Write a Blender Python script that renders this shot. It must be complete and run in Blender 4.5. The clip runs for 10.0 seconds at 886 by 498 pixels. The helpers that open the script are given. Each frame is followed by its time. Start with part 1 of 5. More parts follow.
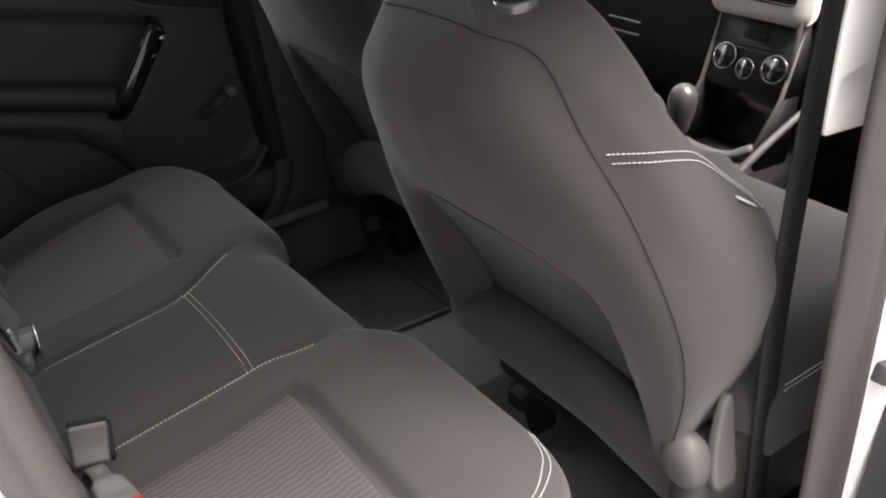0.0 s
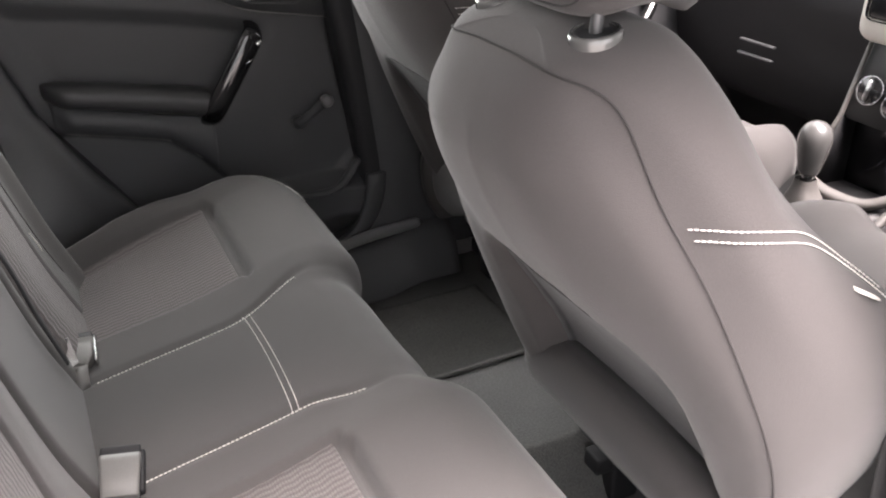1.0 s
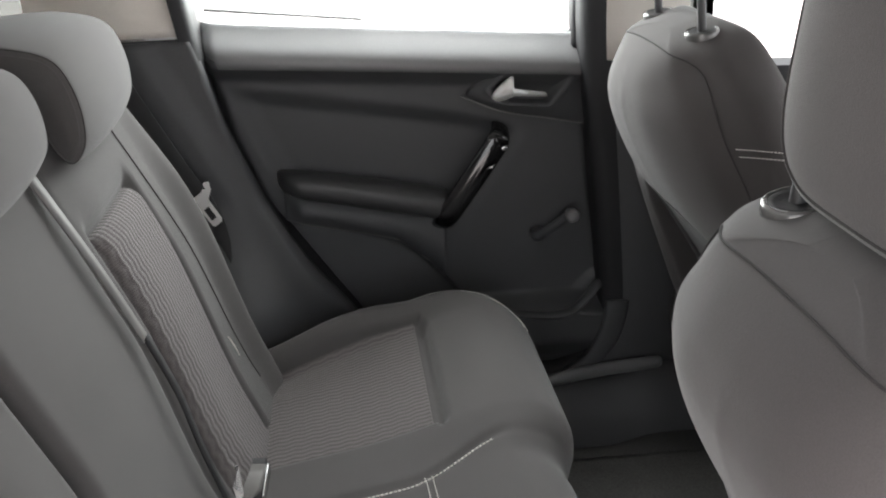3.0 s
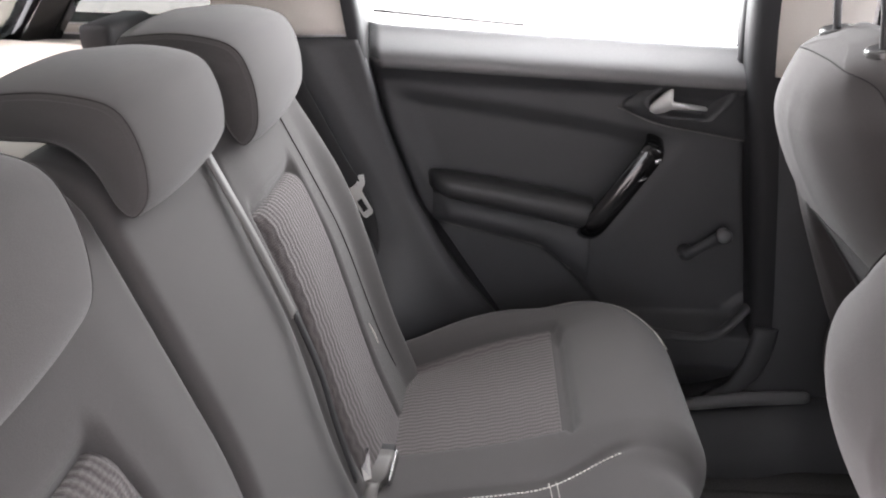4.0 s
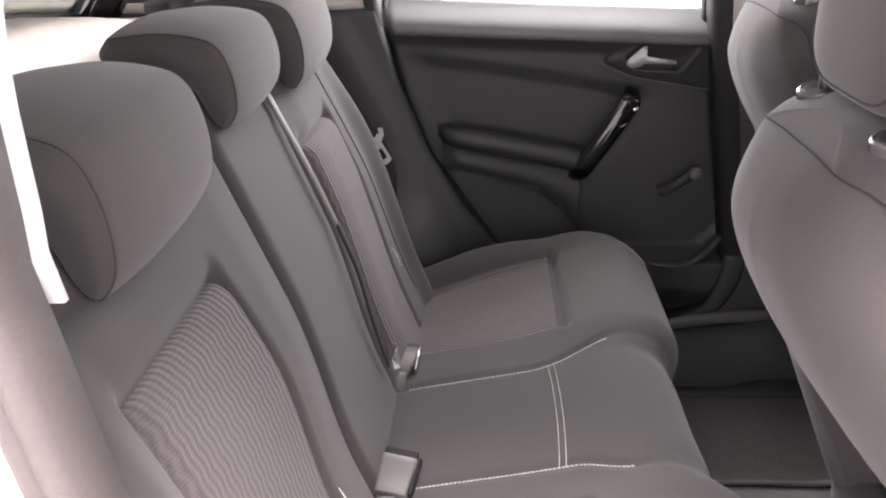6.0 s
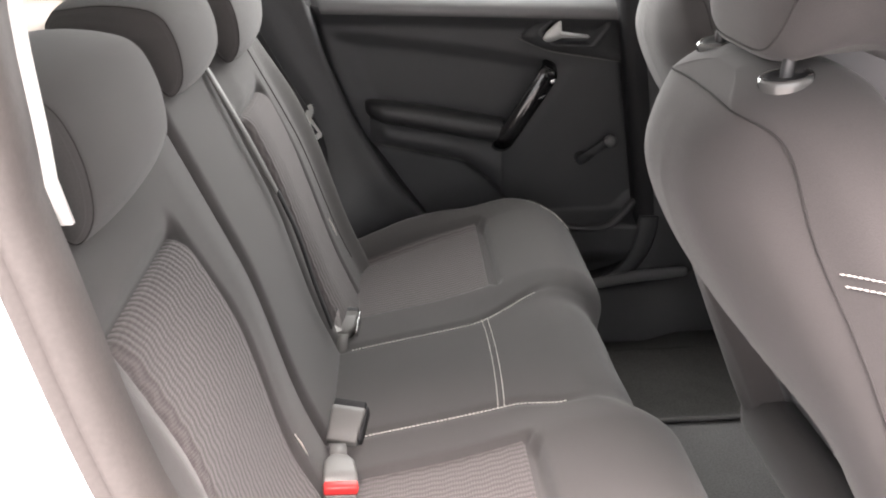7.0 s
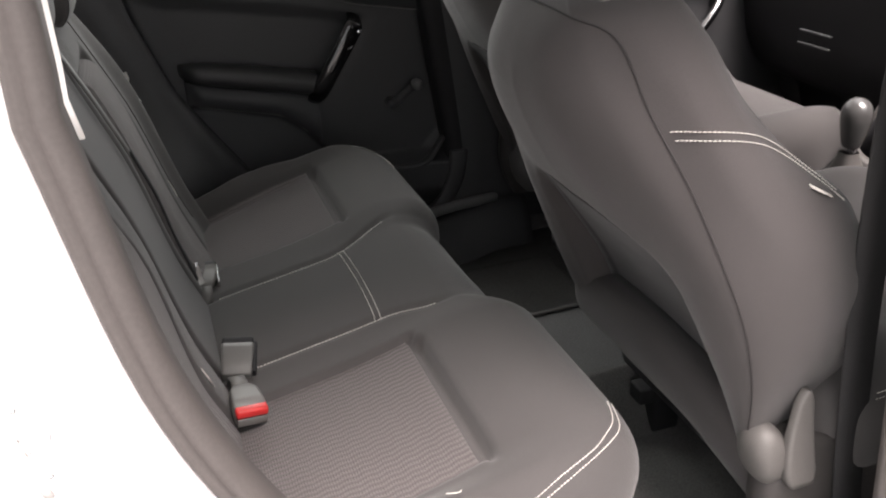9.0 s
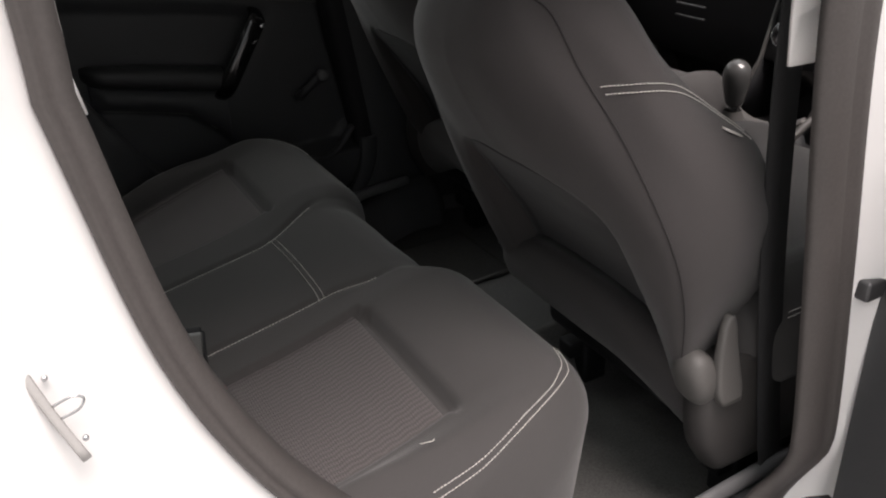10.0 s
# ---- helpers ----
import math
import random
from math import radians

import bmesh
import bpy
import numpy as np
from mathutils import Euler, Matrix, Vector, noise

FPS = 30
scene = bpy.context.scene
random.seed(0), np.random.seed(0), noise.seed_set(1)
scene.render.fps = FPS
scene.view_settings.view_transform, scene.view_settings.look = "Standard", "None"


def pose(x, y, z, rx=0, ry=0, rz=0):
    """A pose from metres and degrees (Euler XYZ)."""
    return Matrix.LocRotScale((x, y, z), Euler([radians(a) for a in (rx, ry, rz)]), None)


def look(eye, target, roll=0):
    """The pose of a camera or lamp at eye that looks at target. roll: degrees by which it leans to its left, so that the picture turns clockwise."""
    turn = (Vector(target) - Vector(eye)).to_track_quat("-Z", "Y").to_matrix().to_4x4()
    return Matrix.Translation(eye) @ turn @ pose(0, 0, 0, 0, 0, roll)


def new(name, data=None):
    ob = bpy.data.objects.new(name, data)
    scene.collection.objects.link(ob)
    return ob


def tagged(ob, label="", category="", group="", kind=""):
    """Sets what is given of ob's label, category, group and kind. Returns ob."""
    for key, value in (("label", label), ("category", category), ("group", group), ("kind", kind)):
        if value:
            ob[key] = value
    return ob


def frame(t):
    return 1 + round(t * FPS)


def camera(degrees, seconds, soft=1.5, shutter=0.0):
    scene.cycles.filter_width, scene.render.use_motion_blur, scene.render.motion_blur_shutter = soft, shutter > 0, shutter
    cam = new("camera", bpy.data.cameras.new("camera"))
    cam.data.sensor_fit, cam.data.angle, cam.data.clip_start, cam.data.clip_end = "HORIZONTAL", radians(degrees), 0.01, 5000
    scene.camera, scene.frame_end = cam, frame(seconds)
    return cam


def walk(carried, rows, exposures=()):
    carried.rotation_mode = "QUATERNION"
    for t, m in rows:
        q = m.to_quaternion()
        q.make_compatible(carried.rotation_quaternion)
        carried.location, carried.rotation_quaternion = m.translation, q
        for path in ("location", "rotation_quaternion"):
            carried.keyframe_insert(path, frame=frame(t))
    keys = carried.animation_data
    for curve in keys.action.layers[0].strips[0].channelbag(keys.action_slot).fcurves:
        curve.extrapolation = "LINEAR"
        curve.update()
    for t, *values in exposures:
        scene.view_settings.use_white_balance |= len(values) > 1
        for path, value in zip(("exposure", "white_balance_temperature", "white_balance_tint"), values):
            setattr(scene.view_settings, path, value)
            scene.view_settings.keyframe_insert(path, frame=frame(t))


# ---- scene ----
cam = camera(56.0, 10.0, soft=2.1)
PATH = [
    (0, (-0.3, -0.924, 0.946), (0.736, 0.494, -0.011), 0.0),
    (0.5, (-0.245, -0.902, 0.937), (0.666, 0.594, -0.027), 0.2),
    (1, (-0.19, -0.861, 0.942), (0.602, 0.709, -0.011), 0.1),
    (1.5, (-0.143, -0.791, 0.952), (0.544, 0.844, 0.026), -0.0),
    (2, (-0.11, -0.725, 0.96), (0.451, 0.972, 0.063), -0.3),
    (2.5, (-0.091, -0.681, 0.967), (0.328, 1.074, 0.105), -0.1),
    (3, (-0.083, -0.654, 0.968), (0.153, 1.148, 0.133), -0.1),
    (4.3, (-0.088, -0.68, 0.958), (-0.272, 1.142, 0.154), 0.1),
    (4.5, (-0.084, -0.705, 0.96), (-0.311, 1.114, 0.16), -0.4),
    (5, (-0.074, -0.76, 0.955), (-0.318, 1.051, 0.141), -0.9),
    (6.3, (-0.091, -0.929, 0.95), (-0.136, 0.895, 0.132), -1.3),
    (6.5, (-0.088, -0.941, 0.944), (-0.096, 0.882, 0.123), -1.2),
    (7, (-0.11, -0.975, 0.943), (-0.026, 0.838, 0.102), -1.1),
    (7.5, (-0.132, -1.008, 0.942), (0.038, 0.792, 0.086), -1.3),
    (8, (-0.152, -1.031, 0.936), (0.142, 0.74, 0.055), -1.3),
    (8.5, (-0.191, -1.048, 0.934), (0.249, 0.681, 0.029), -1.7),
    (9, (-0.242, -1.078, 0.936), (0.349, 0.601, 0.024), -1.7),
    (9.5, (-0.285, -1.09, 0.933), (0.435, 0.531, 0.008), -1.9),
    (10, (-0.327, -1.107, 0.93), (0.502, 0.46, 0.004), -2.9),
]
EXPOSURES = [(0, 2.05, 6550, 12), (0.5, 2.85, 6600, 15), (1, 3.35, 6600, 15), (1.5, 3.5, 6550, 14), (2.5, 3.45, 6450, 13), (3.1, 3.2, 6450, 11), (4.5, 3.7, 6450, 22), (5.2, 3.53, 6450, 23),
             (6.5, 3.3, 6700, 19), (7.5, 3.3, 6650, 13), (8.0, 2.8, 6700, 13), (8.5, 2.5, 6650, 13), (9.2, 1.95, 6600, 13), (9.5, 1.65, 6550, 13), (10, 0.92, 6500, 11)]
walk(cam, [(t, look(eye, target, roll)) for t, eye, target, roll in PATH], EXPOSURES)

# ---------------------------------------------------------------- light
world = bpy.data.worlds.new("bright_hall")
scene.world = world
world.use_nodes = True
wt = world.node_tree
sky_dir, sky_axes, sky_rise, sky_mix = (wt.nodes.new(k) for k in ("ShaderNodeTexCoord", "ShaderNodeSeparateXYZ", "ShaderNodeMapRange", "ShaderNodeMix"))
sky_mix.data_type = "RGBA"
sky_mix.inputs["A"].default_value, sky_mix.inputs["B"].default_value = (0.307, 0.313, 0.314, 1), (0.525, 0.535, 0.536, 1)
sky_rise.inputs["From Min"].default_value, sky_rise.inputs["From Max"].default_value = 0.0, 0.75
for a, c in ((sky_dir.outputs["Generated"], sky_axes.inputs[0]), (sky_axes.outputs[2], sky_rise.inputs["Value"]), (sky_rise.outputs["Result"], sky_mix.inputs["Factor"]), (sky_mix.outputs["Result"], wt.nodes["Background"].inputs[0])):
    wt.links.new(a, c)
wt.nodes["Background"].inputs[1].default_value = 1.0
sun = new("sun", bpy.data.lights.new("sun", "SUN"))
sun.data.energy, sun.data.angle, sun.data.color = 2.9, radians(36), (1.0, 0.895, 0.86)
sun.matrix_world = look((0.1, -1.12, 2.8), (0, 0, 0.3))

window_light = new("window_light", bpy.data.lights.new("window_light", "AREA"))
window_light.data.shape, window_light.data.size, window_light.data.size_y = "RECTANGLE", 0.56, 0.36
window_light.data.energy, window_light.data.color = 1.35, (0.97, 1.0, 0.97)
window_light.matrix_world = look((0.02, 0.76, 0.93), (0.02, 0.0, 0.75))


# ---------------------------------------------------------------- materials
def material(name, colour, rough=0.6, metal=0.0, grain=0.0, scale=400.0, bump=0.0, stain=0.0, coat=0.0, sheen=0.0):
    """A principled material with fine grain, broad stains and relief."""
    m = bpy.data.materials.new(name)
    m.use_nodes = True
    nt = m.node_tree
    b = nt.nodes["Principled BSDF"]
    b.inputs["Roughness"].default_value, b.inputs["Metallic"].default_value = rough, metal
    b.inputs["Coat Weight"].default_value = coat
    b.inputs["Sheen Weight"].default_value = sheen
    b.inputs["Base Color"].default_value = (*colour, 1)
    tc = nt.nodes.new("ShaderNodeTexCoord")
    if grain or stain:
        fine, broad = nt.nodes.new("ShaderNodeTexNoise"), nt.nodes.new("ShaderNodeTexNoise")
        fine.inputs["Scale"].default_value, broad.inputs["Scale"].default_value = scale, 9.0
        fine.inputs["Detail"].default_value, broad.inputs["Detail"].default_value = 2.0, 4.0
        a = nt.nodes.new("ShaderNodeMapRange")
        a.inputs["To Min"].default_value, a.inputs["To Max"].default_value = 1 - grain, 1 + grain
        c = nt.nodes.new("ShaderNodeMapRange")
        c.inputs["To Min"].default_value, c.inputs["To Max"].default_value = 1 - stain, 1 + stain
        mul = nt.nodes.new("ShaderNodeMath")
        mul.operation = "MULTIPLY"
        mix = nt.nodes.new("ShaderNodeVectorMath")
        mix.operation = "SCALE"
        mix.inputs[0].default_value = colour
        for n in (fine, broad):
            nt.links.new(tc.outputs["Object"], n.inputs["Vector"])
        nt.links.new(fine.outputs["Fac"], a.inputs["Value"])
        nt.links.new(broad.outputs["Fac"], c.inputs["Value"])
        nt.links.new(a.outputs["Result"], mul.inputs[0])
        nt.links.new(c.outputs["Result"], mul.inputs[1])
        nt.links.new(mul.outputs["Value"], mix.inputs["Scale"])
        nt.links.new(mix.outputs["Vector"], b.inputs["Base Color"])
        if bump:
            bp = nt.nodes.new("ShaderNodeBump")
            bp.inputs["Strength"].default_value, bp.inputs["Distance"].default_value = bump, 0.001
            nt.links.new(fine.outputs["Fac"], bp.inputs["Height"])
            nt.links.new(bp.outputs["Normal"], b.inputs["Normal"])
    return m


FABRIC = material("grey_fabric", (0.060, 0.0565, 0.0558), 0.95, grain=0.22, scale=1100, bump=0.25, stain=0.10, sheen=0.15)
FABRIC_BACK = material("grey_back_fabric", (0.056, 0.0505, 0.0502), 0.95, grain=0.20, scale=1100, bump=0.25, stain=0.12, sheen=0.15)
PLASTIC = material("black_grained_plastic", (0.052, 0.053, 0.056), 0.55, grain=0.2, scale=600, bump=0.4, stain=0.08)
PLASTIC_LIGHT = material("grey_plastic", (0.11, 0.105, 0.10), 0.5, grain=0.15, scale=600, bump=0.2, stain=0.06)
SHELL = material("brown_grey_plastic", (0.050, 0.0465, 0.045), 0.5, grain=0.15, scale=600, bump=0.25, stain=0.08)
PLASTIC_DEEP = material("matt_black_plastic", (0.012, 0.012, 0.014), 0.65, grain=0.2, scale=500, bump=0.3, stain=0.1)
# paler than the black trim: highlights and window glow are put into it
LIT_TRIM = material("lit_grey_trim", (0.15, 0.15, 0.153), 0.34, grain=0.15, scale=500, bump=0.15, stain=0.05)
SOFT = material("soft_black_padding", (0.034, 0.0345, 0.036), 0.45, grain=0.15, scale=700, bump=0.2, stain=0.06)
GLOSS = material("gloss_black", (0.008, 0.008, 0.009), 0.12, coat=0.5)
CHROME = material("satin_chrome", (0.62, 0.62, 0.63), 0.22, metal=1.0)
NICKEL = material("dull_nickel", (0.74, 0.74, 0.73), 0.4, metal=0.35)
# darker knit: shade on the front seats' rear faces is put into it
PANEL_SHADED = material("shaded_knit_back", (0.036, 0.034, 0.036), 0.95, grain=0.25, scale=700, bump=0.3, stain=0.15, sheen=0.1)
LEVER = material("satin_lever", (0.72, 0.72, 0.71), 0.3, metal=0.4)
STEEL = material("steel", (0.11, 0.11, 0.113), 0.5, metal=0.8)
RUBBER = material("grey_rubber_seal", (0.075, 0.067, 0.064), 0.6, grain=0.15, scale=300, bump=0.2, stain=0.08)
PAINT = material("white_car_paint", (0.84, 0.83, 0.82), 0.4, coat=0.15, stain=0.02)
CREAM = material("cream_trim", (0.66, 0.62, 0.57), 0.8, grain=0.06, scale=500, bump=0.2, stain=0.03)
# lighter copy of the cream trim, with daylight put into its colour
CREAM_LIT = material("lit_cream_trim", (0.82, 0.80, 0.78), 0.7, grain=0.04, scale=500, bump=0.1, stain=0.02)
LINER = material("grey_headliner", (0.36, 0.35, 0.34), 0.9, grain=0.08, scale=500, bump=0.2, stain=0.03)
CARPET = material("black_carpet", (0.115, 0.114, 0.113), 1.0, grain=0.5, scale=350, bump=1.0, stain=0.25)
MAT = material("dark_floor_mat", (0.105, 0.103, 0.100), 1.0, grain=0.5, scale=350, bump=1.0, stain=0.2)
THREAD = material("pale_thread", (0.62, 0.60, 0.56), 0.8)
SEAM = material("dark_seam", (0.034, 0.031, 0.031), 0.95)
WEBBING = material("black_webbing", (0.020, 0.020, 0.021), 0.8, grain=0.3, scale=900, bump=0.4)
RED = material("red_plastic", (0.55, 0.03, 0.03), 0.4)
GREYCAP = material("grey_buckle_plastic", (0.145, 0.143, 0.138), 0.5, grain=0.1, scale=500, stain=0.05)
COLLAR = material("pale_grey_plastic", (0.17, 0.168, 0.166), 0.25, metal=0.5)
CONCRETE = material("pale_floor", (0.27, 0.26, 0.255), 0.7, grain=0.1, scale=40, stain=0.08)


def waves(name, colour, light):
    """Woven fabric with raised zigzag ribs, laid out by the mesh's own UV in metres."""
    m = material(name, colour, 0.95, sheen=0.15)
    nt = m.node_tree
    b = nt.nodes["Principled BSDF"]
    uv = nt.nodes.new("ShaderNodeUVMap")
    sep = nt.nodes.new("ShaderNodeSeparateXYZ")
    nt.links.new(uv.outputs["UV"], sep.inputs[0])

    def calc(op, a, c):
        n = nt.nodes.new("ShaderNodeMath")
        n.operation = op
        for k, v in enumerate((a, c)):
            if isinstance(v, (int, float)):
                n.inputs[k].default_value = v
            elif v is not None:
                nt.links.new(v, n.inputs[k])
        return n.outputs[0]

    zig = calc("PINGPONG", sep.outputs[0], 0.0115)
    row = calc("ADD", sep.outputs[1], calc("MULTIPLY", zig, 0.20))
    rib = calc("SINE", calc("MULTIPLY", row, 2 * math.pi / 0.0080), 0)
    stitch = calc("SINE", calc("MULTIPLY", sep.outputs[0], 2 * math.pi / 0.0032), 0)
    noise_ = nt.nodes.new("ShaderNodeTexNoise")
    noise_.inputs["Scale"].default_value, noise_.inputs["Detail"].default_value = 700, 2
    tc = nt.nodes.new("ShaderNodeTexCoord")
    nt.links.new(tc.outputs["Object"], noise_.inputs["Vector"])
    height = calc("ADD", calc("ADD", rib, calc("MULTIPLY", stitch, 0.45)), calc("MULTIPLY", noise_.outputs["Fac"], 1.9))
    ramp = nt.nodes.new("ShaderNodeMapRange")
    ramp.inputs["From Min"].default_value, ramp.inputs["From Max"].default_value = -1.1, 3.6
    nt.links.new(height, ramp.inputs["Value"])
    mix = nt.nodes.new("ShaderNodeMix")
    mix.data_type = "RGBA"
    mix.inputs["A"].default_value, mix.inputs["B"].default_value = (*colour, 1), (*light, 1)
    nt.links.new(ramp.outputs["Result"], mix.inputs["Factor"])
    nt.links.new(mix.outputs["Result"], b.inputs["Base Color"])
    bp = nt.nodes.new("ShaderNodeBump")
    bp.inputs["Strength"].default_value, bp.inputs["Distance"].default_value = 0.5, 0.0009
    nt.links.new(height, bp.inputs["Height"])
    nt.links.new(bp.outputs["Normal"], b.inputs["Normal"])
    return m


WAVE = waves("ribbed_fabric", (0.054, 0.049, 0.049), (0.158, 0.141, 0.139))


def glass_material(name, tint):
    m = bpy.data.materials.new(name)
    m.use_nodes = True
    nt = m.node_tree
    nt.nodes.remove(nt.nodes["Principled BSDF"])
    out = nt.nodes["Material Output"]
    clear, gloss, mix, fr = (nt.nodes.new(k) for k in ("ShaderNodeBsdfTransparent", "ShaderNodeBsdfGlossy", "ShaderNodeMixShader", "ShaderNodeFresnel"))
    clear.inputs[0].default_value = (*tint, 1)
    gloss.inputs["Roughness"].default_value = 0.02
    fr.inputs["IOR"].default_value = 1.4
    for a, c in ((fr.outputs[0], mix.inputs[0]), (clear.outputs[0], mix.inputs[1]), (gloss.outputs[0], mix.inputs[2]), (mix.outputs[0], out.inputs[0])):
        nt.links.new(a, c)
    return m


GLASS = glass_material("window_glass", (0.93, 0.95, 0.94))
# tint added to cut the sky light on the rear headrests
DIM_GLASS = glass_material("dimming_glass", (0.40, 0.42, 0.41))


# ---------------------------------------------------------------- builders
def smooth(a, b, x):
    t = min(1.0, max(0.0, (x - a) / (b - a)))
    return t * t * (3 - 2 * t)


def bump01(x, centre, width):
    return math.exp(-((x - centre) / width) ** 2)


def lerp_table(table, x):
    """A smooth curve through a short table of (x, value)."""
    xs, vs = [p[0] for p in table], [p[1] for p in table]
    if x <= xs[0]:
        return vs[0]
    if x >= xs[-1]:
        return vs[-1]
    k = int(np.searchsorted(xs, x)) - 1
    n = len(xs)

    def slope(i):
        if i <= 0 or i >= n - 1:
            return 0.0 if n > 2 and i <= 0 else (vs[-1] - vs[-2]) / (xs[-1] - xs[-2])
        return (vs[i + 1] - vs[i - 1]) / (xs[i + 1] - xs[i - 1])

    w = xs[k + 1] - xs[k]
    t = (x - xs[k]) / w
    return ((2 * t ** 3 - 3 * t * t + 1) * vs[k] + (t ** 3 - 2 * t * t + t) * w * slope(k)
            + (3 * t * t - 2 * t ** 3) * vs[k + 1] + (t ** 3 - t * t) * w * slope(k + 1))


def linear_table(table, x):
    return float(np.interp(x, [a for a, _ in table], [b for _, b in table]))


def part(name, bm, mat, parent=None, label="", flat=False):
    """Link a bmesh as one mesh object, under a thing or a part."""
    me = bpy.data.meshes.new(name)
    bmesh.ops.recalc_face_normals(bm, faces=bm.faces)
    for f in bm.faces:
        f.smooth = not flat
    bm.to_mesh(me)
    bm.free()
    me.materials.append(mat)
    ob = new(name, me)
    if parent is not None:
        ob.parent = parent
        ob.matrix_parent_inverse = parent.matrix_world.inverted()
    if label:
        ob["label"] = label
    return ob


def empty(name, place, label, category, group="", kind=""):
    ob = new(name)
    ob.location = place
    ob.matrix_world = Matrix.Translation(place)
    ob.empty_display_size = 0.05
    return tagged(ob, label, category, group, kind)


def grid(bm, fn, us, vs, close_u=False):
    """A sheet of quads through fn(u, v), with UV in metres."""
    uv = bm.loops.layers.uv.verify()
    rows = [[bm.verts.new(fn(u, v)) for v in vs] for u in us]
    nu = len(us)
    for i in range(nu if close_u else nu - 1):
        k = (i + 1) % nu
        for j in range(len(vs) - 1):
            f = bm.faces.new((rows[i][j], rows[k][j], rows[k][j + 1], rows[i][j + 1]))
            for lp, (a, c) in zip(f.loops, ((i, j), (k, j), (k, j + 1), (i, j + 1))):
                lp[uv].uv = (us[a], vs[c])
    return rows


def span(a, b, n):
    return [a + (b - a) * i / (n - 1) for i in range(n)]


def tube(bm, pts, radius, sides=10, flat=1.0, up=None, taper=None):
    """A round or flattened rod along points, with capped ends."""
    pts = [Vector(p) for p in pts]
    rings, a = [], None
    for i, p in enumerate(pts):
        d = (pts[min(i + 1, len(pts) - 1)] - pts[max(i - 1, 0)]).normalized()
        if a is None or up:
            ref = Vector(up) if up else (Vector((0, 0, 1)) if abs(d.z) < 0.9 else Vector((1, 0, 0)))
            a = d.cross(ref).normalized()
        else:
            a = (a - d * a.dot(d)).normalized()
        b = a.cross(d).normalized()
        r = radius * (taper[i] if taper else 1)
        rings.append([bm.verts.new(p + a * math.cos(t) * r + b * math.sin(t) * r * flat) for t in (2 * math.pi * k / sides for k in range(sides))])
    for r0, r1 in zip(rings, rings[1:]):
        for k in range(sides):
            bm.faces.new((r0[k], r0[(k + 1) % sides], r1[(k + 1) % sides], r1[k]))
    bm.faces.new(rings[0])
    bm.faces.new(rings[-1][::-1])


def box(bm, centre, size, bevel=0.004, turn=None, segments=2):
    """A bevelled box, turned by a matrix."""
    m = Matrix.Translation(centre) @ (turn.to_4x4() if turn else Matrix.Identity(4)) @ Matrix.Diagonal((*size, 1))
    got = bmesh.ops.create_cube(bm, size=1, matrix=m)
    if bevel:
        edges = list({e for v in got["verts"] for e in v.link_edges})
        bmesh.ops.bevel(bm, geom=edges, offset=bevel, segments=segments, affect="EDGES", profile=0.5)


def plate(bm, outline, axis, depth):
    """A flat polygon (points in 3D) drawn out along axis by depth."""
    verts = [bm.verts.new(p) for p in outline]
    f = bm.faces.new(verts)
    got = bmesh.ops.extrude_face_region(bm, geom=[f])
    bmesh.ops.translate(bm, verts=[v for v in got["geom"] if isinstance(v, bmesh.types.BMVert)], vec=Vector(axis) * depth)


def stadium(w, h, r, n=6):
    """Corner-rounded rectangle, points round its edge."""
    out = []
    for cx, cy, a0 in ((w - r, h - r, 0), (-w + r, h - r, 90), (-w + r, -h + r, 180), (w - r, -h + r, 270)):
        for k in range(n):
            a = radians(a0 + 90 * k / (n - 1))
            out.append((cx + r * math.cos(a), cy + r * math.sin(a)))
    return out


def spline(points, n):
    """Catmull-Rom through points, n samples."""
    p = [Vector(q) for q in points]
    p = [2 * p[0] - p[1], *p, 2 * p[-1] - p[-2]]
    out = []
    segs = len(p) - 3
    for i in range(n):
        s = i / (n - 1) * segs
        k = min(int(s), segs - 1)
        t = s - k
        a, b, c, d = p[k:k + 4]
        out.append(0.5 * ((2 * b) + (c - a) * t + (2 * a - 5 * b + 4 * c - d) * t * t + (3 * b - a - 3 * c + d) * t ** 3))
    return out


def stitches(bm, pts, dash=0.0034, gap=0.0010, radius=0.00068):
    """A run of thread dashes along points."""
    pts = [Vector(q) for q in pts]
    lens = [0.0]
    for a, b in zip(pts, pts[1:]):
        lens.append(lens[-1] + (b - a).length)

    def at(s):
        k = max(0, min(len(pts) - 2, int(np.searchsorted(lens, s)) - 1))
        t = (s - lens[k]) / max(1e-9, lens[k + 1] - lens[k])
        return pts[k].lerp(pts[k + 1], t)

    s = 0.0
    while s + dash < lens[-1]:
        a, m_, b = at(s), at(s + dash / 2), at(s + dash)
        tube(bm, [a, m_, b], radius, sides=5, taper=[0.6, 1.2, 0.6])
        s += dash + gap


# ---------------------------------------------------------------- car shell
OPENING = [(-0.293, 0.80), (-0.283, 0.93), (-0.21, 1.06), (-0.06, 1.125), (0.10, 1.135), (0.232, 1.12), (0.288, 1.04), (0.299, 0.90),
           (0.309, 0.72), (0.346, 0.48), (0.374, 0.26), (0.356, 0.165), (0.29, 0.125), (0.16, 0.118), (0.06, 0.128), (-0.01, 0.185), (-0.075, 0.28),
           (-0.145, 0.385), (-0.212, 0.49), (-0.262, 0.62)]
loop = spline([(*q, 0) for q in OPENING + OPENING[:1]], 121)[:-1]
loop = [(q.x, q.y) for q in loop]


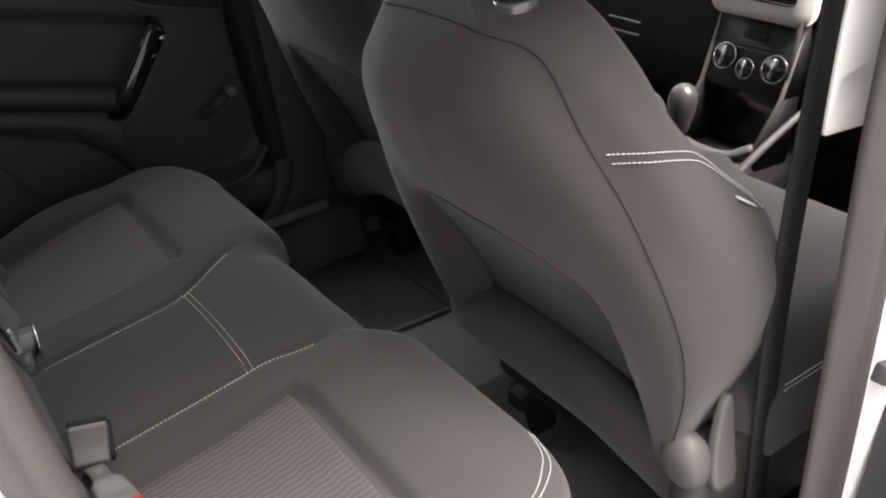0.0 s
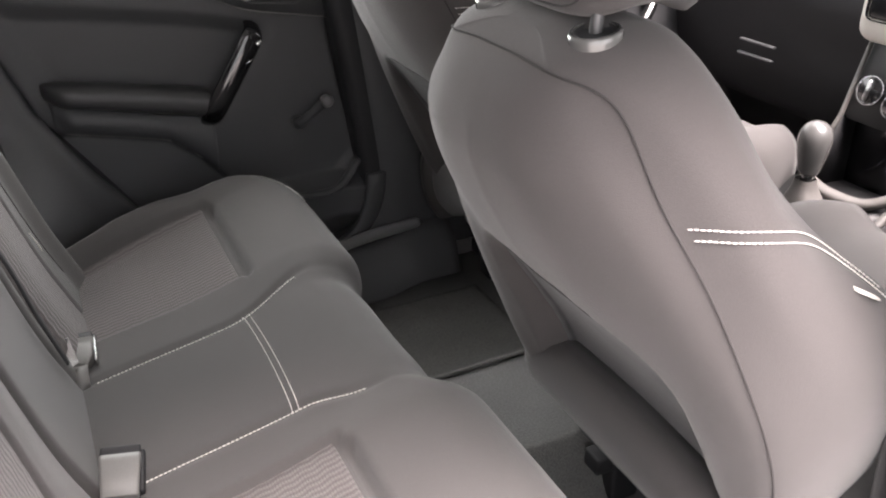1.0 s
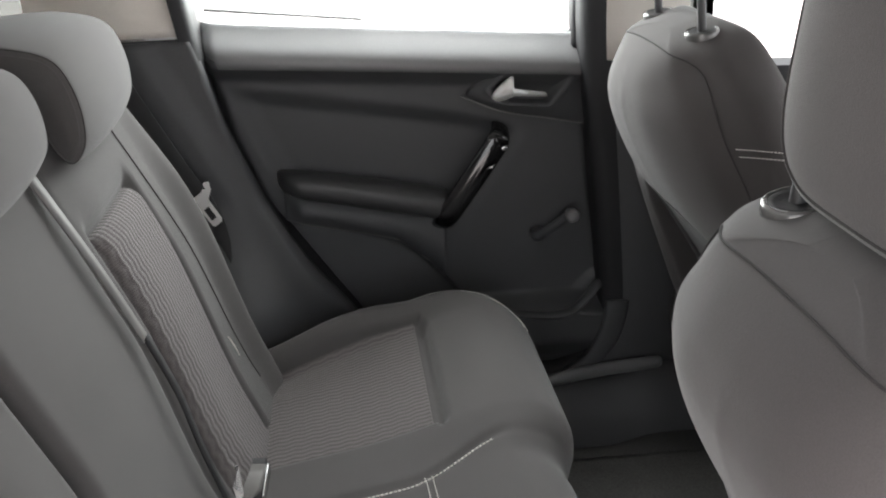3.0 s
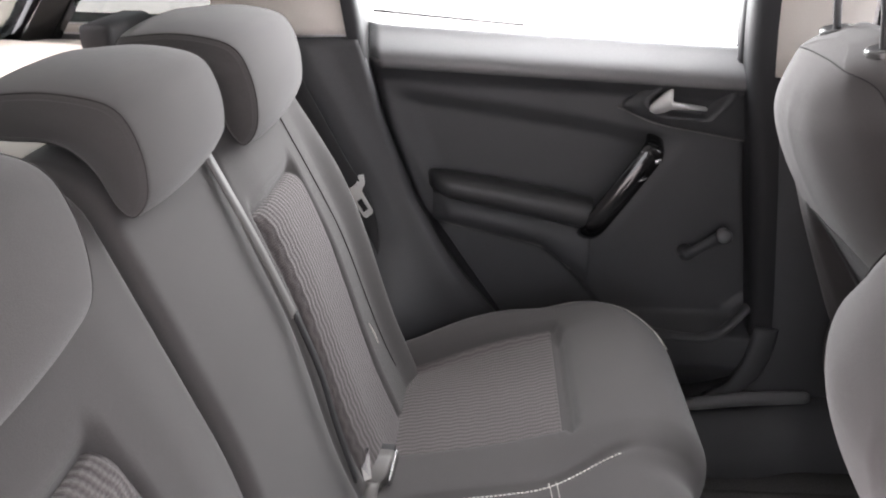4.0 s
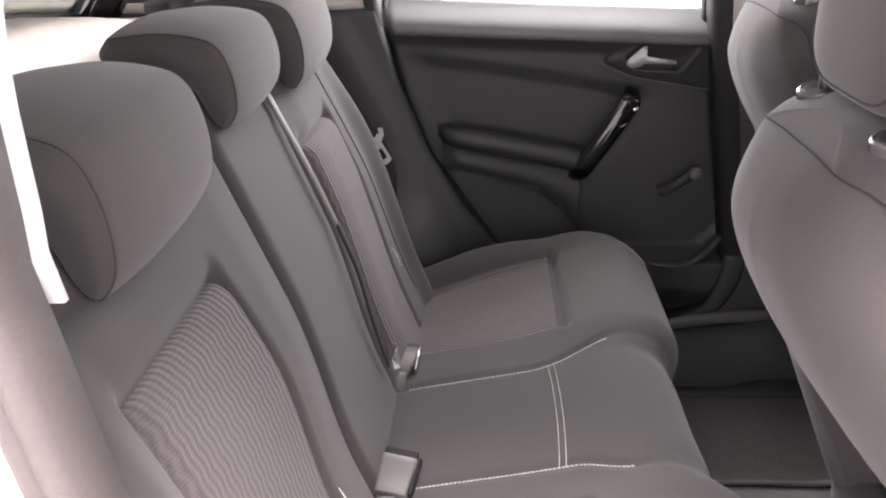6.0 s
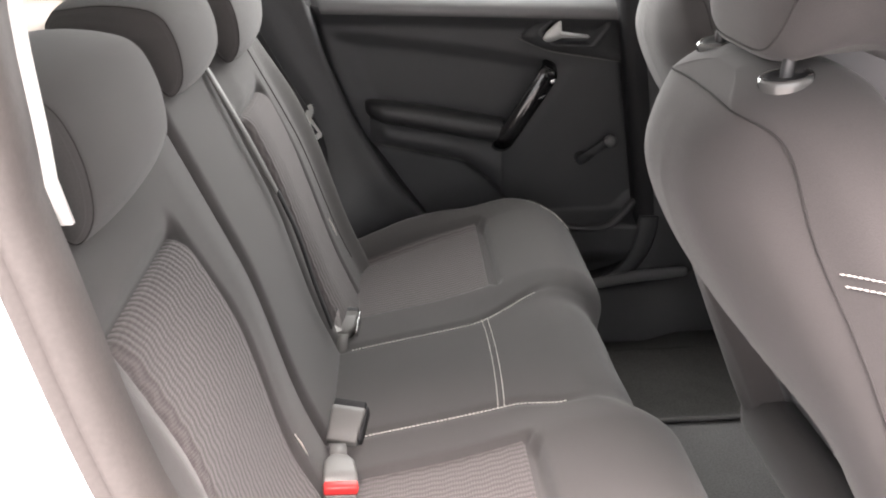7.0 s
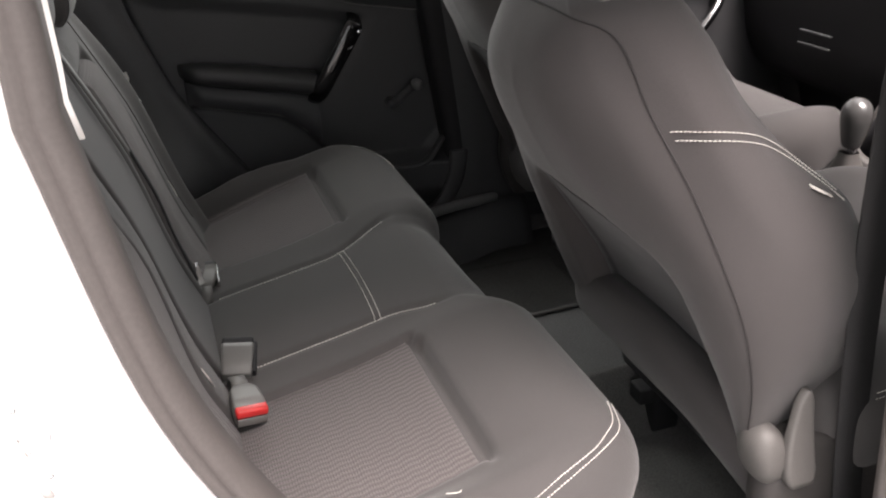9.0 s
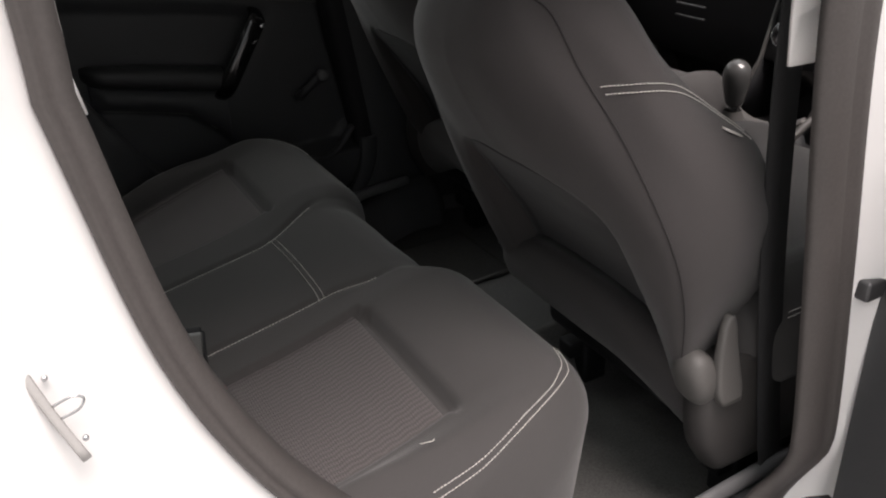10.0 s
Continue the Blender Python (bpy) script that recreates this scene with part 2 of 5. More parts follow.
def offset(lp, d):
    """The loop moved outwards by d."""
    out = []
    n = len(lp)
    for i in range(n):
        (xa, za), (xb, zb) = lp[i - 1], lp[(i + 1) % n]
        tx, tz = xb - xa, zb - za
        k = math.hypot(tx, tz)
        out.append((lp[i][0] - tz / k * d, lp[i][1] + tx / k * d))
    return out


def band(bm, rings):
    """Quads between closed rings of 3D points."""
    rv = [[bm.verts.new(q) for q in r] for r in rings]
    n = len(rv[0])
    for a, b in zip(rv, rv[1:]):
        for k in range(n):
            bm.faces.new((a[k], a[(k + 1) % n], b[(k + 1) % n], b[k]))


def square_out(lp, x0, x1, z0, z1, centre=(0.0, 0.6)):
    out = []
    for x, z in lp:
        dx, dz = x - centre[0], z - centre[1]
        k = min(((x1 if dx > 0 else x0) - centre[0]) / dx if dx else 9, ((z1 if dz > 0 else z0) - centre[1]) / dz if dz else 9)
        out.append((centre[0] + dx * k, centre[1] + dz * k))
    return out


def quarter_window(bm):
    """Cut the small rear quarter window's opening behind the rear pillar."""
    for co, no in (((-0.50, 0, 0), (1, 0, 0)), ((-0.78, 0, 0), (1, 0, 0)), ((0, 0, 0.757), (0, 0, 1)), ((0, 0, 1.03), (0, 0, 1))):
        bmesh.ops.bisect_plane(bm, geom=bm.verts[:] + bm.edges[:] + bm.faces[:], plane_co=co, plane_no=no)
    gone = []
    for f in bm.faces:
        c = f.calc_center_median()
        if -0.78 < c.x < -0.50 and 0.757 < c.z < 1.03:
            gone.append(f)
    bmesh.ops.delete(bm, geom=gone, context="FACES")


def flare(x, z):
    """How far the front pillar of the near opening stands outside its rear pillar."""
    return 0.037 * smooth(0.16, 0.31, x) * smooth(0.14, 0.26, z)


def push_out(bm):
    for v in bm.verts:
        v.co.y -= flare(v.co.x, v.co.z)


def body_side(side, name, label):
    """One flank of the car round the rear door's opening: white metal with a stepped flange."""
    bm = bmesh.new()
    outer = square_out(loop, -1.05, 0.56 if side < 0 else 0.470, 0.0, 1.22)
    steps = [(0.014, 0.602), (0.014, 0.604), (0.030, 0.606), (0.050, 0.613), (0.075, 0.626), (0.100, 0.643), (0.130, 0.662), (0.170, 0.680), (0.210, 0.690)]
    rings = [[(x, side * y, z) for x, z in offset(loop, d)] for d, y in steps]
    last = offset(loop, 0.210)
    for k in (0.3, 0.6, 1.0):
        rings.append([(a[0] + (b[0] - a[0]) * k, side * (0.690 + 0.03 * k), a[1] + (b[1] - a[1]) * k) for a, b in zip(last, outer)])
    for k in (1.0, 0.6, 0.3):
        rings.append([(a[0] + (b[0] - a[0]) * k, side * 0.602, a[1] + (b[1] - a[1]) * k) for a, b in zip(last, outer)])
    rings.append([(x, side * 0.602, z) for x, z in offset(loop, 0.014)])
    band(bm, rings)
    quarter_window(bm)
    if side < 0:
        push_out(bm)
    return tagged(part(name, bm, PAINT), label, "car body", kind="structure")


body_side(-1, "wall_near", "white painted car flank round the open rear door")
body_side(1, "wall_far", "white painted car flank round the closed rear door")


def seal(side, name, deep=False):
    """The grey rubber door seal round the opening: a wide lip with a bead."""
    bm = bmesh.new()
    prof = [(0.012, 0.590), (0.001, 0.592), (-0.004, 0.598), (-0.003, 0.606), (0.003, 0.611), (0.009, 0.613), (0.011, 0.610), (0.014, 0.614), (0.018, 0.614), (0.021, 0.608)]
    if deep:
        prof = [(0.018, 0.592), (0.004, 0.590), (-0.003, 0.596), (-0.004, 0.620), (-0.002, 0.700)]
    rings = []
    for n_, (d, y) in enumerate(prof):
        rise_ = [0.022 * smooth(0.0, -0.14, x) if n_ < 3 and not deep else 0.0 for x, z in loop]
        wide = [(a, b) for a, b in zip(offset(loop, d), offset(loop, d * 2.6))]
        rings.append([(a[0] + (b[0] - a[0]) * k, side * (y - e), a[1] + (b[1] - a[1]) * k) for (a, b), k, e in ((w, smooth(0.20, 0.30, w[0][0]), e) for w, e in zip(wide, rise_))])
    band(bm, rings)
    if side < 0:
        push_out(bm)
    # the far seal's black stands in for the shade on it
    return tagged(part(name, bm, PLASTIC_DEEP if deep else RUBBER), "rubber seal round the far door, shade put into its black" if deep else "grey rubber seal round the rear door opening", "door seal", kind="structure")


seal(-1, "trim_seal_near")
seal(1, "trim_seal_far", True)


def sheet(name, fn, us, vs, mat, label, category, thick=0.0, axis=(0, 0, -1)):
    bm = bmesh.new()
    grid(bm, fn, us, vs)
    if thick:
        got = bmesh.ops.extrude_face_region(bm, geom=bm.faces[:])
        bmesh.ops.translate(bm, verts=[v for v in got["geom"] if isinstance(v, bmesh.types.BMVert)], vec=Vector(axis) * thick)
    return tagged(part(name, bm, mat), label, category, kind="structure")


def floor_height(x, y):
    tunnel = 0.10 * smooth(0.17, 0.10, abs(y))
    heel = 0.16 * smooth(0.14, 0.02, x)
    return 0.02 + max(tunnel, heel)


sheet("floor", lambda x, y: (x, y, floor_height(x, y)), span(-0.6, 1.75, 80), span(-0.62, 0.62, 70), CARPET, "black carpeted car floor with a centre tunnel", "floor", 0.03)
sheet("ground", lambda x, y: (x, y, -0.28), span(-60, 60, 12), span(-60, 60, 12), CONCRETE, "pale even ground under the car", "ground", 0.1)


def roof_height(x, y):
    return 1.215 - 0.05 * (y / 0.6) ** 4 - 0.25 * smooth(0.55, 1.1, x) - 0.10 * smooth(-0.45, -0.95, x)


# unseen roof added over the cabin; its grey and cut ends tune the light
sheet("ceiling", lambda x, y: (x, y, roof_height(x, y)), span(-0.68, 0.85, 40), span(-0.70, 0.70, 30), LINER, "unseen headliner, greyed to cut bounced light", "headliner", 0.03, (0, 0, 1))


# front flank on both sides, with a window opening
def front_flank(side, name):
    bm = bmesh.new()
    x0, x1, z0 = (0.56, 0.66, 0.74) if side < 0 else (0.470, 0.486, 0.668)
    win = [(x1, z0), (1.25, z0), (1.38, z0 + 0.02), (1.0, 1.02), (x1, 1.10)]
    out = [(x0, 0.0), (1.75, 0.0), (1.75, 0.64), (1.0, 1.20), (x0, 1.22)]
    wp = [q for a, b in zip(win, win[1:] + win[:1]) for q in [(a[0] + (b[0] - a[0]) * k / 6, a[1] + (b[1] - a[1]) * k / 6) for k in range(6)]]
    op = [q for a, b in zip(out, out[1:] + out[:1]) for q in [(a[0] + (b[0] - a[0]) * k / 6, a[1] + (b[1] - a[1]) * k / 6) for k in range(6)]]
    rings = [[(x, side * 0.64, z) for x, z in wp], [(x, side * 0.64, z) for x, z in op], [(x, side * 0.72, z) for x, z in op], [(x, side * 0.70, z) for x, z in wp], [(x, side * 0.64, z) for x, z in wp]]
    band(bm, rings)
    return tagged(part(name, bm, PLASTIC_DEEP), "black-trimmed front door with its window opening", "car door", kind="structure")


front_flank(-1, "wall_front_near")
front_flank(1, "wall_front_far")

# small fixed panes behind the rear pillars
for side, nm in ((-1, "window_1"), (1, "window_2")):
    bm = bmesh.new()
    box(bm, (-0.64, side * 0.640, 0.893), (0.31, 0.004, 0.30), 0)
    tagged(part(nm, bm, DIM_GLASS, flat=True), "small quarter window behind the rear pillar, tint added to dim the cabin", "window", kind="structure")

# bulkhead and tail, so that the cabin is closed
bm = bmesh.new()
box(bm, (1.74, 0, 0.36), (0.04, 1.30, 0.74), 0.01)
tagged(part("wall_bulkhead", bm, PLASTIC_DEEP), "black bulkhead in front of the footwells", "bulkhead", kind="structure")
bm = bmesh.new()
box(bm, (-1.02, 0, 0.36), (0.05, 1.40, 0.70), 0.01)
tagged(part("wall_tail", bm, CREAM), "pale tailgate trim behind the boot", "tailgate", kind="structure")


# ---------------------------------------------------------------- rear bench: cushion
def cushion_front(y):
    a = abs(y)
    mid = 0.176 + 0.012 * smooth(0.0, -0.22, y) + 0.022 * smooth(0.11, 0.20, a) - 0.006 * bump01(a, 0.13, 0.03)
    corner = 0.0
    if a > 0.375:
        k = min(1.0, (a - 0.375) / 0.180)
        corner = 0.25 * (1 - math.sqrt(max(0.0, 1 - k ** 3.6)))
    return mid - corner


PANELS = ((0.205, 0.465), (-0.442, -0.180))


def panel_mask(x, y, soft=0.005):
    m = 0.0
    for a, b in PANELS:
        m = max(m, smooth(a - soft, a + soft, y) * smooth(b + soft, b - soft, y) * smooth(0.026 + soft, 0.026 - soft, x))
    return m


def seam_line(side, x):
    """Where the seams beside the middle seat run."""
    return 0.112 + 0.040 * smooth(-0.03, 0.10, x) if side > 0 else -0.107 - 0.026 * smooth(0.01, 0.085, x)


def cushion_top(x, y, recess=True):
    a = abs(y)
    z = lerp_table([(-0.30, 0.256), (-0.2, 0.280), (0.0, 0.320), (0.10, 0.347), (0.20, 0.345)], x)
    z += 0.012 * smooth(0.12, 0.20, a) * smooth(-0.10, 0.10, x)
    z += 0.020 * smooth(0.44, 0.50, a) * smooth(0.15, -0.05, x) + 0.020 * smooth(0.450, 0.495, a) * smooth(0.02, -0.14, x)
    if recess:
        z -= 0.013 * panel_mask(x, y)
        z -= 0.005 * bump01(y, seam_line(1 if y > 0 else -1, x), 0.006) * smooth(0.13, 0.06, x)
        z -= 0.020 * bump01(x, 0.0295, 0.005) * smooth(0.19, 0.21, a) * smooth(0.46, 0.43, a)
    z -= 0.045 * max(0.0, (a - 0.485) / 0.066) ** 2.5
    return z


def waist(x, y):
    """The cushion narrows towards the wheel arches at the rear."""
    return y - max(0.0, y - 0.36) / 0.19 * 0.105 * smooth(-0.03, -0.24, x)


def cushion_point(s, y):
    p = cushion_shape(s, y)
    return (p[0], waist(p[0], y), p[2])


def cushion_shape(s, y):
    xf = cushion_front(y)
    r = 0.075
    flat_end = xf - r
    if s <= 0.7:
        x = -0.30 + (flat_end + 0.30) * s / 0.7
        return (x, y, cushion_top(x, y))
    zt = cushion_top(flat_end, y)
    if s <= 0.9:
        a = (s - 0.7) / 0.2 * math.pi / 2
        return (flat_end + r * math.sin(a), y, zt - r + r * math.cos(a))
    k = (s - 0.9) / 0.1
    return (xf - 0.03 * k, y, (zt - r) * (1 - k) + 0.10 * k)


bench = empty("rear_bench_cushion", (0, 0, 0.05), "dark grey fabric rear bench cushion with pale stitching", "car seat")
bm = bmesh.new()
grid(bm, cushion_point, span(0, 0.7, 110)[:-1] + span(0.7, 0.9, 18)[:-1] + span(0.9, 1, 8), span(-0.551, 0.551, 231))
part("cover", bm, FABRIC, bench)
for a, b in PANELS:
    bm = bmesh.new()
    grid(bm, lambda x, y: (x, waist(x, y), cushion_top(x, y, False) - 0.0098 - 0.02 * smooth(0.016, 0.028, x)), span(-0.29, 0.028, 80), span(a - 0.004, b + 0.004, 60))
    part("ribbed_panel", bm, WAVE, bench, "zigzag ribbed fabric insert")


def on_cushion(x, y, up=0.0012):
    return (x, y, cushion_top(x, y) + up)


for sgn in (-1, 1):
    bm = bmesh.new()
    stitches(bm, [on_cushion(x, seam_line(sgn, x) - 0.004 * (1 + sgn)) for x in span(-0.20, 0.081, 60)], dash=0.0040, gap=0.0012, radius=0.00095)
    part("stitch_line", bm, THREAD, bench, "pale sewn thread line")
for dx in (-0.004, 0.004):
    bm = bmesh.new()
    stitches(bm, [on_cushion(dx + 0.004 * (1 - ((y - 0.006) / 0.113) ** 2), y) for y in span(-0.107, 0.119, 50)])
    part("stitch_line", bm, THREAD, bench, "pale sewn thread line")


def on_edge(x, y):
    """The cushion's skin at x and y, also on its rounded front."""
    flat_end = cushion_front(y) - 0.075
    if x <= flat_end:
        return (x, waist(x, y), cushion_top(x, y) + 0.0014)
    k = min(0.074, x - flat_end)
    return (x + 0.0008, y, cushion_top(flat_end, y) - 0.075 + math.sqrt(0.075 ** 2 - k * k) + 0.0014)


for sgn in (-1, 1):
    for gap_ in (0.0, 0.0055):
        bm = bmesh.new()
        line = spline([(0.187 - gap_, 0.420, 0), (0.172 - gap_, 0.462 - gap_, 0), (0.150 - gap_, 0.486 - gap_, 0), (0.116, 0.507 - gap_, 0), (0.068, 0.524 - gap_, 0), (0.018, 0.534 - gap_, 0), (-0.050, 0.540 - gap_, 0)], 80)
        stitches(bm, [on_edge(p.x, sgn * p.y) for p in line])
        part("stitch_line", bm, THREAD, bench, "pale sewn thread line")
bm = bmesh.new()
tube(bm, spline([(-0.040, -0.492, 0.348), (-0.034, -0.497, 0.351), (-0.028, -0.497, 0.350), (-0.024, -0.493, 0.348)], 14), 0.0006, 6)
part("thread_end", bm, THREAD, bench, "loose white thread end")

# ---------------------------------------------------------------- rear backrests
LEAN_BACK = radians(21)
BU, BN = Vector((-math.sin(LEAN_BACK), 0, math.cos(LEAN_BACK))), Vector((math.cos(LEAN_BACK), 0, math.sin(LEAN_BACK)))
BO = Vector((-0.215, 0, 0.33))


def back_frame(y, h, d):
    return BO + BU * h + BN * d + Vector((0, y, 0))


BACK_PANELS = ((0.142, 0.300), (-0.455, -0.250))
PANEL_TOP = 0.323


def panel_sides(k, h):
    """The insert's side edges at a height; the near one widens towards its foot."""
    p, q = BACK_PANELS[k]
    return p, q + (0.11 * (PANEL_TOP - h) if k else 0.0)


def back_depth(y, h, recess=True):
    a = abs(y)
    d = 0.012 * smooth(0.11, 0.2, a) * smooth(0.55, 0.2, h)
    d += 0.016 * smooth(0.37, 0.42, y if y > 0 else -y - 0.08) * smooth(0.45, 0.25, h)
    if recess:
        for k in (0, 1):
            p, q = panel_sides(k, h)
            inside = smooth(p - 0.010, p + 0.004, y) * smooth(q + 0.010, q - 0.004, y)
            d -= 0.010 * inside * smooth(PANEL_TOP + 0.012, PANEL_TOP - 0.004, h)
            d -= 0.006 * inside * bump01(h, PANEL_TOP + 0.006, 0.012)
        d -= 0.007 * bump01(a, 0.112, 0.006)
    d -= 0.075 * max(0.0, (y - 0.41) / 0.07) ** 2
    d -= smooth(0.24, 0.0, h) * (0.022 + 0.012 * smooth(-0.10, -0.25, y) - 0.006 * smooth(0.12, 0.20, y))
    return d


def panel_depth(y, h, p, q):
    """The ribbed insert: a thin cushion that rolls over at its top and sinks into the cover at its sides."""
    edge = min(y - p, q - y)
    top = max(0.0, (h - PANEL_TOP + 0.022) / 0.022)
    roll = 0.016 * (1 - math.sqrt(max(0.0, 1 - min(1.0, top) ** 2)))
    return back_depth(y, h, False) + 0.004 * smooth(0.16, 0.30, h) - 0.009 * smooth(0.012, -0.003, edge) - roll


def back_point(y, s, y0, y1):
    top, r = 0.485, 0.055
    edge = min(y - y0, y1 - y)
    round_ = 0.018 * (1 - math.sqrt(max(0.0, 1 - max(0.0, 1 - edge / 0.02) ** 2)))
    if s <= 0.8:
        h = -0.10 + (top + 0.10 - r) * s / 0.8
        return back_frame(y, h, back_depth(y, h) - round_)
    a = (s - 0.8) / 0.2 * math.pi
    h = top - r
    return back_frame(y, h + r * math.sin(a) - round_ * math.sin(a), back_depth(y, h) - round_ * math.cos(a) - r + r * math.cos(a))


def backrest(y0, y1, label):
    ob = empty("split_seat_back", (-0.21, (y0 + y1) / 2, 0.28), label, "car seat", "rear backrests")
    bm = bmesh.new()
    n = int((y1 - y0) / 0.005)
    rows = grid(bm, lambda y, s: back_point(y, s, y0, y1), span(y0, y1, n), span(0, 0.8, 80)[:-1] + span(0.8, 1, 16))
    tail = [[bm.verts.new(Vector(r[-1].co) - BU * 0.5)] for r in rows]
    for (a, b), (c, d) in zip(zip(rows, rows[1:]), zip(tail, tail[1:])):
        bm.faces.new((a[-1], b[-1], d[0], c[0]))
    bm.faces.new([v for v in rows[0]] + [tail[0][0]])
    bm.faces.new([v for v in rows[-1]] + [tail[-1][0]])
    part("cover", bm, FABRIC, ob)
    for k in (0, 1):
        if y0 < BACK_PANELS[k][0] < y1:
            def insert_point(h, u):
                p, q = panel_sides(k, h)
                y = p - 0.003 + (q - p + 0.006) * u
                return back_frame(y, h, panel_depth(y, h, p, q))

            bm = bmesh.new()
            width = BACK_PANELS[k][1] - BACK_PANELS[k][0]
            grid(bm, lambda h, y: insert_point(h, y / width), span(-0.09, 0.30, 80) + span(0.302, PANEL_TOP, 16), span(0, width, 50))
            part("ribbed_panel", bm, WAVE, ob, "zigzag ribbed fabric insert")
    if y1 > 0.4:
        bm = bmesh.new()
        tube(bm, [back_frame(y, h, back_depth(y, h) + 0.0008) for y, h in zip(span(0.330, 0.372, 30), span(0.42, -0.02, 30))], 0.0008, 6)
        part("seam", bm, SEAM, ob, "dark sewn seam")
    return ob


backrest(-0.565, -0.114, "dark grey fabric rear backrest with a ribbed insert")
backrest(-0.110, 0.462, "dark grey wide rear backrest with a ribbed insert")


HEAD_CAP = [(-0.457, 0.814), (-0.41, 0.818), (-0.372, 0.814), (-0.353, 0.806), (-0.343, 0.789), (-0.338, 0.765), (-0.340, 0.740), (-0.352, 0.725), (-0.364, 0.734),
            (-0.375, 0.758), (-0.389, 0.774), (-0.408, 0.782), (-0.438, 0.783), (-0.459, 0.786), (-0.467, 0.799)]


def rear_headrest(yc, w, label, grow_x=1.0, grow_z=1.0):
    """A comma-shaped head restraint that hooks over the top of the backrest: flat sewn ends, a swelling pad between."""
    ob = empty("headrest", (-0.40, yc, 0.76), label, "headrest", "rear headrests")
    cap = spline([(-0.46 + (x + 0.46) * grow_x, 0.82 + (z - 0.82) * grow_z, 0) for x, z in HEAD_CAP + HEAD_CAP[:1]], 73)[:-1]
    cap = [(p.x, p.y) for p in cap]
    n = len(cap)
    normals = []
    for k in range(n):
        (xa, za), (xb, zb) = cap[k - 1], cap[(k + 1) % n]
        m_ = math.hypot(xb - xa, zb - za)
        normals.append(((za - zb) / m_, (xb - xa) / m_))

    def ring(t):
        """t: 0 in the middle, 1 at the sewn end."""
        swell = 0.007 * (1 - abs(t) ** 2.4) - 0.004 * smooth(0.93, 1.0, abs(t)) ** 2
        return [Vector((x + nx * swell, yc + w * t, z + nz * swell)) for (x, z), (nx, nz) in zip(cap, normals)]

    bm = bmesh.new()
    ts = [math.sin(a) for a in span(-math.pi / 2, math.pi / 2, 37)]
    rv = [[bm.verts.new(q) for q in ring(t)] for t in ts]
    for a, b in zip(rv, rv[1:]):
        for k in range(n):
            bm.faces.new((a[k], a[(k + 1) % n], b[(k + 1) % n], b[k]))
    bm.faces.new(rv[0])
    bm.faces.new(rv[-1])
    part("pad", bm, FABRIC, ob)
    for t in (-0.955, 0.955):
        bm = bmesh.new()
        edge = ring(t)
        tube(bm, edge + edge[:1], 0.0006, 5)
        part("seam", bm, SEAM, ob, "dark sewn seam")
    for yy in (-0.05, 0.05):
        bm = bmesh.new()
        tube(bm, [(-0.425, yc + yy, 0.72), (-0.430, yc + yy, 0.80)], 0.006, 10)
        part("post", bm, STEEL, ob, "steel headrest post")
    return ob


rear_headrest(-0.325, 0.108, "dark grey fabric rear headrest hooked over the backrest", 1.10, 1.22)
rear_headrest(0.0, 0.100, "dark grey fabric middle headrest hooked over the backrest")
rear_headrest(0.265, 0.112, "dark grey fabric rear headrest beside the far window", 1.12, 1.20)


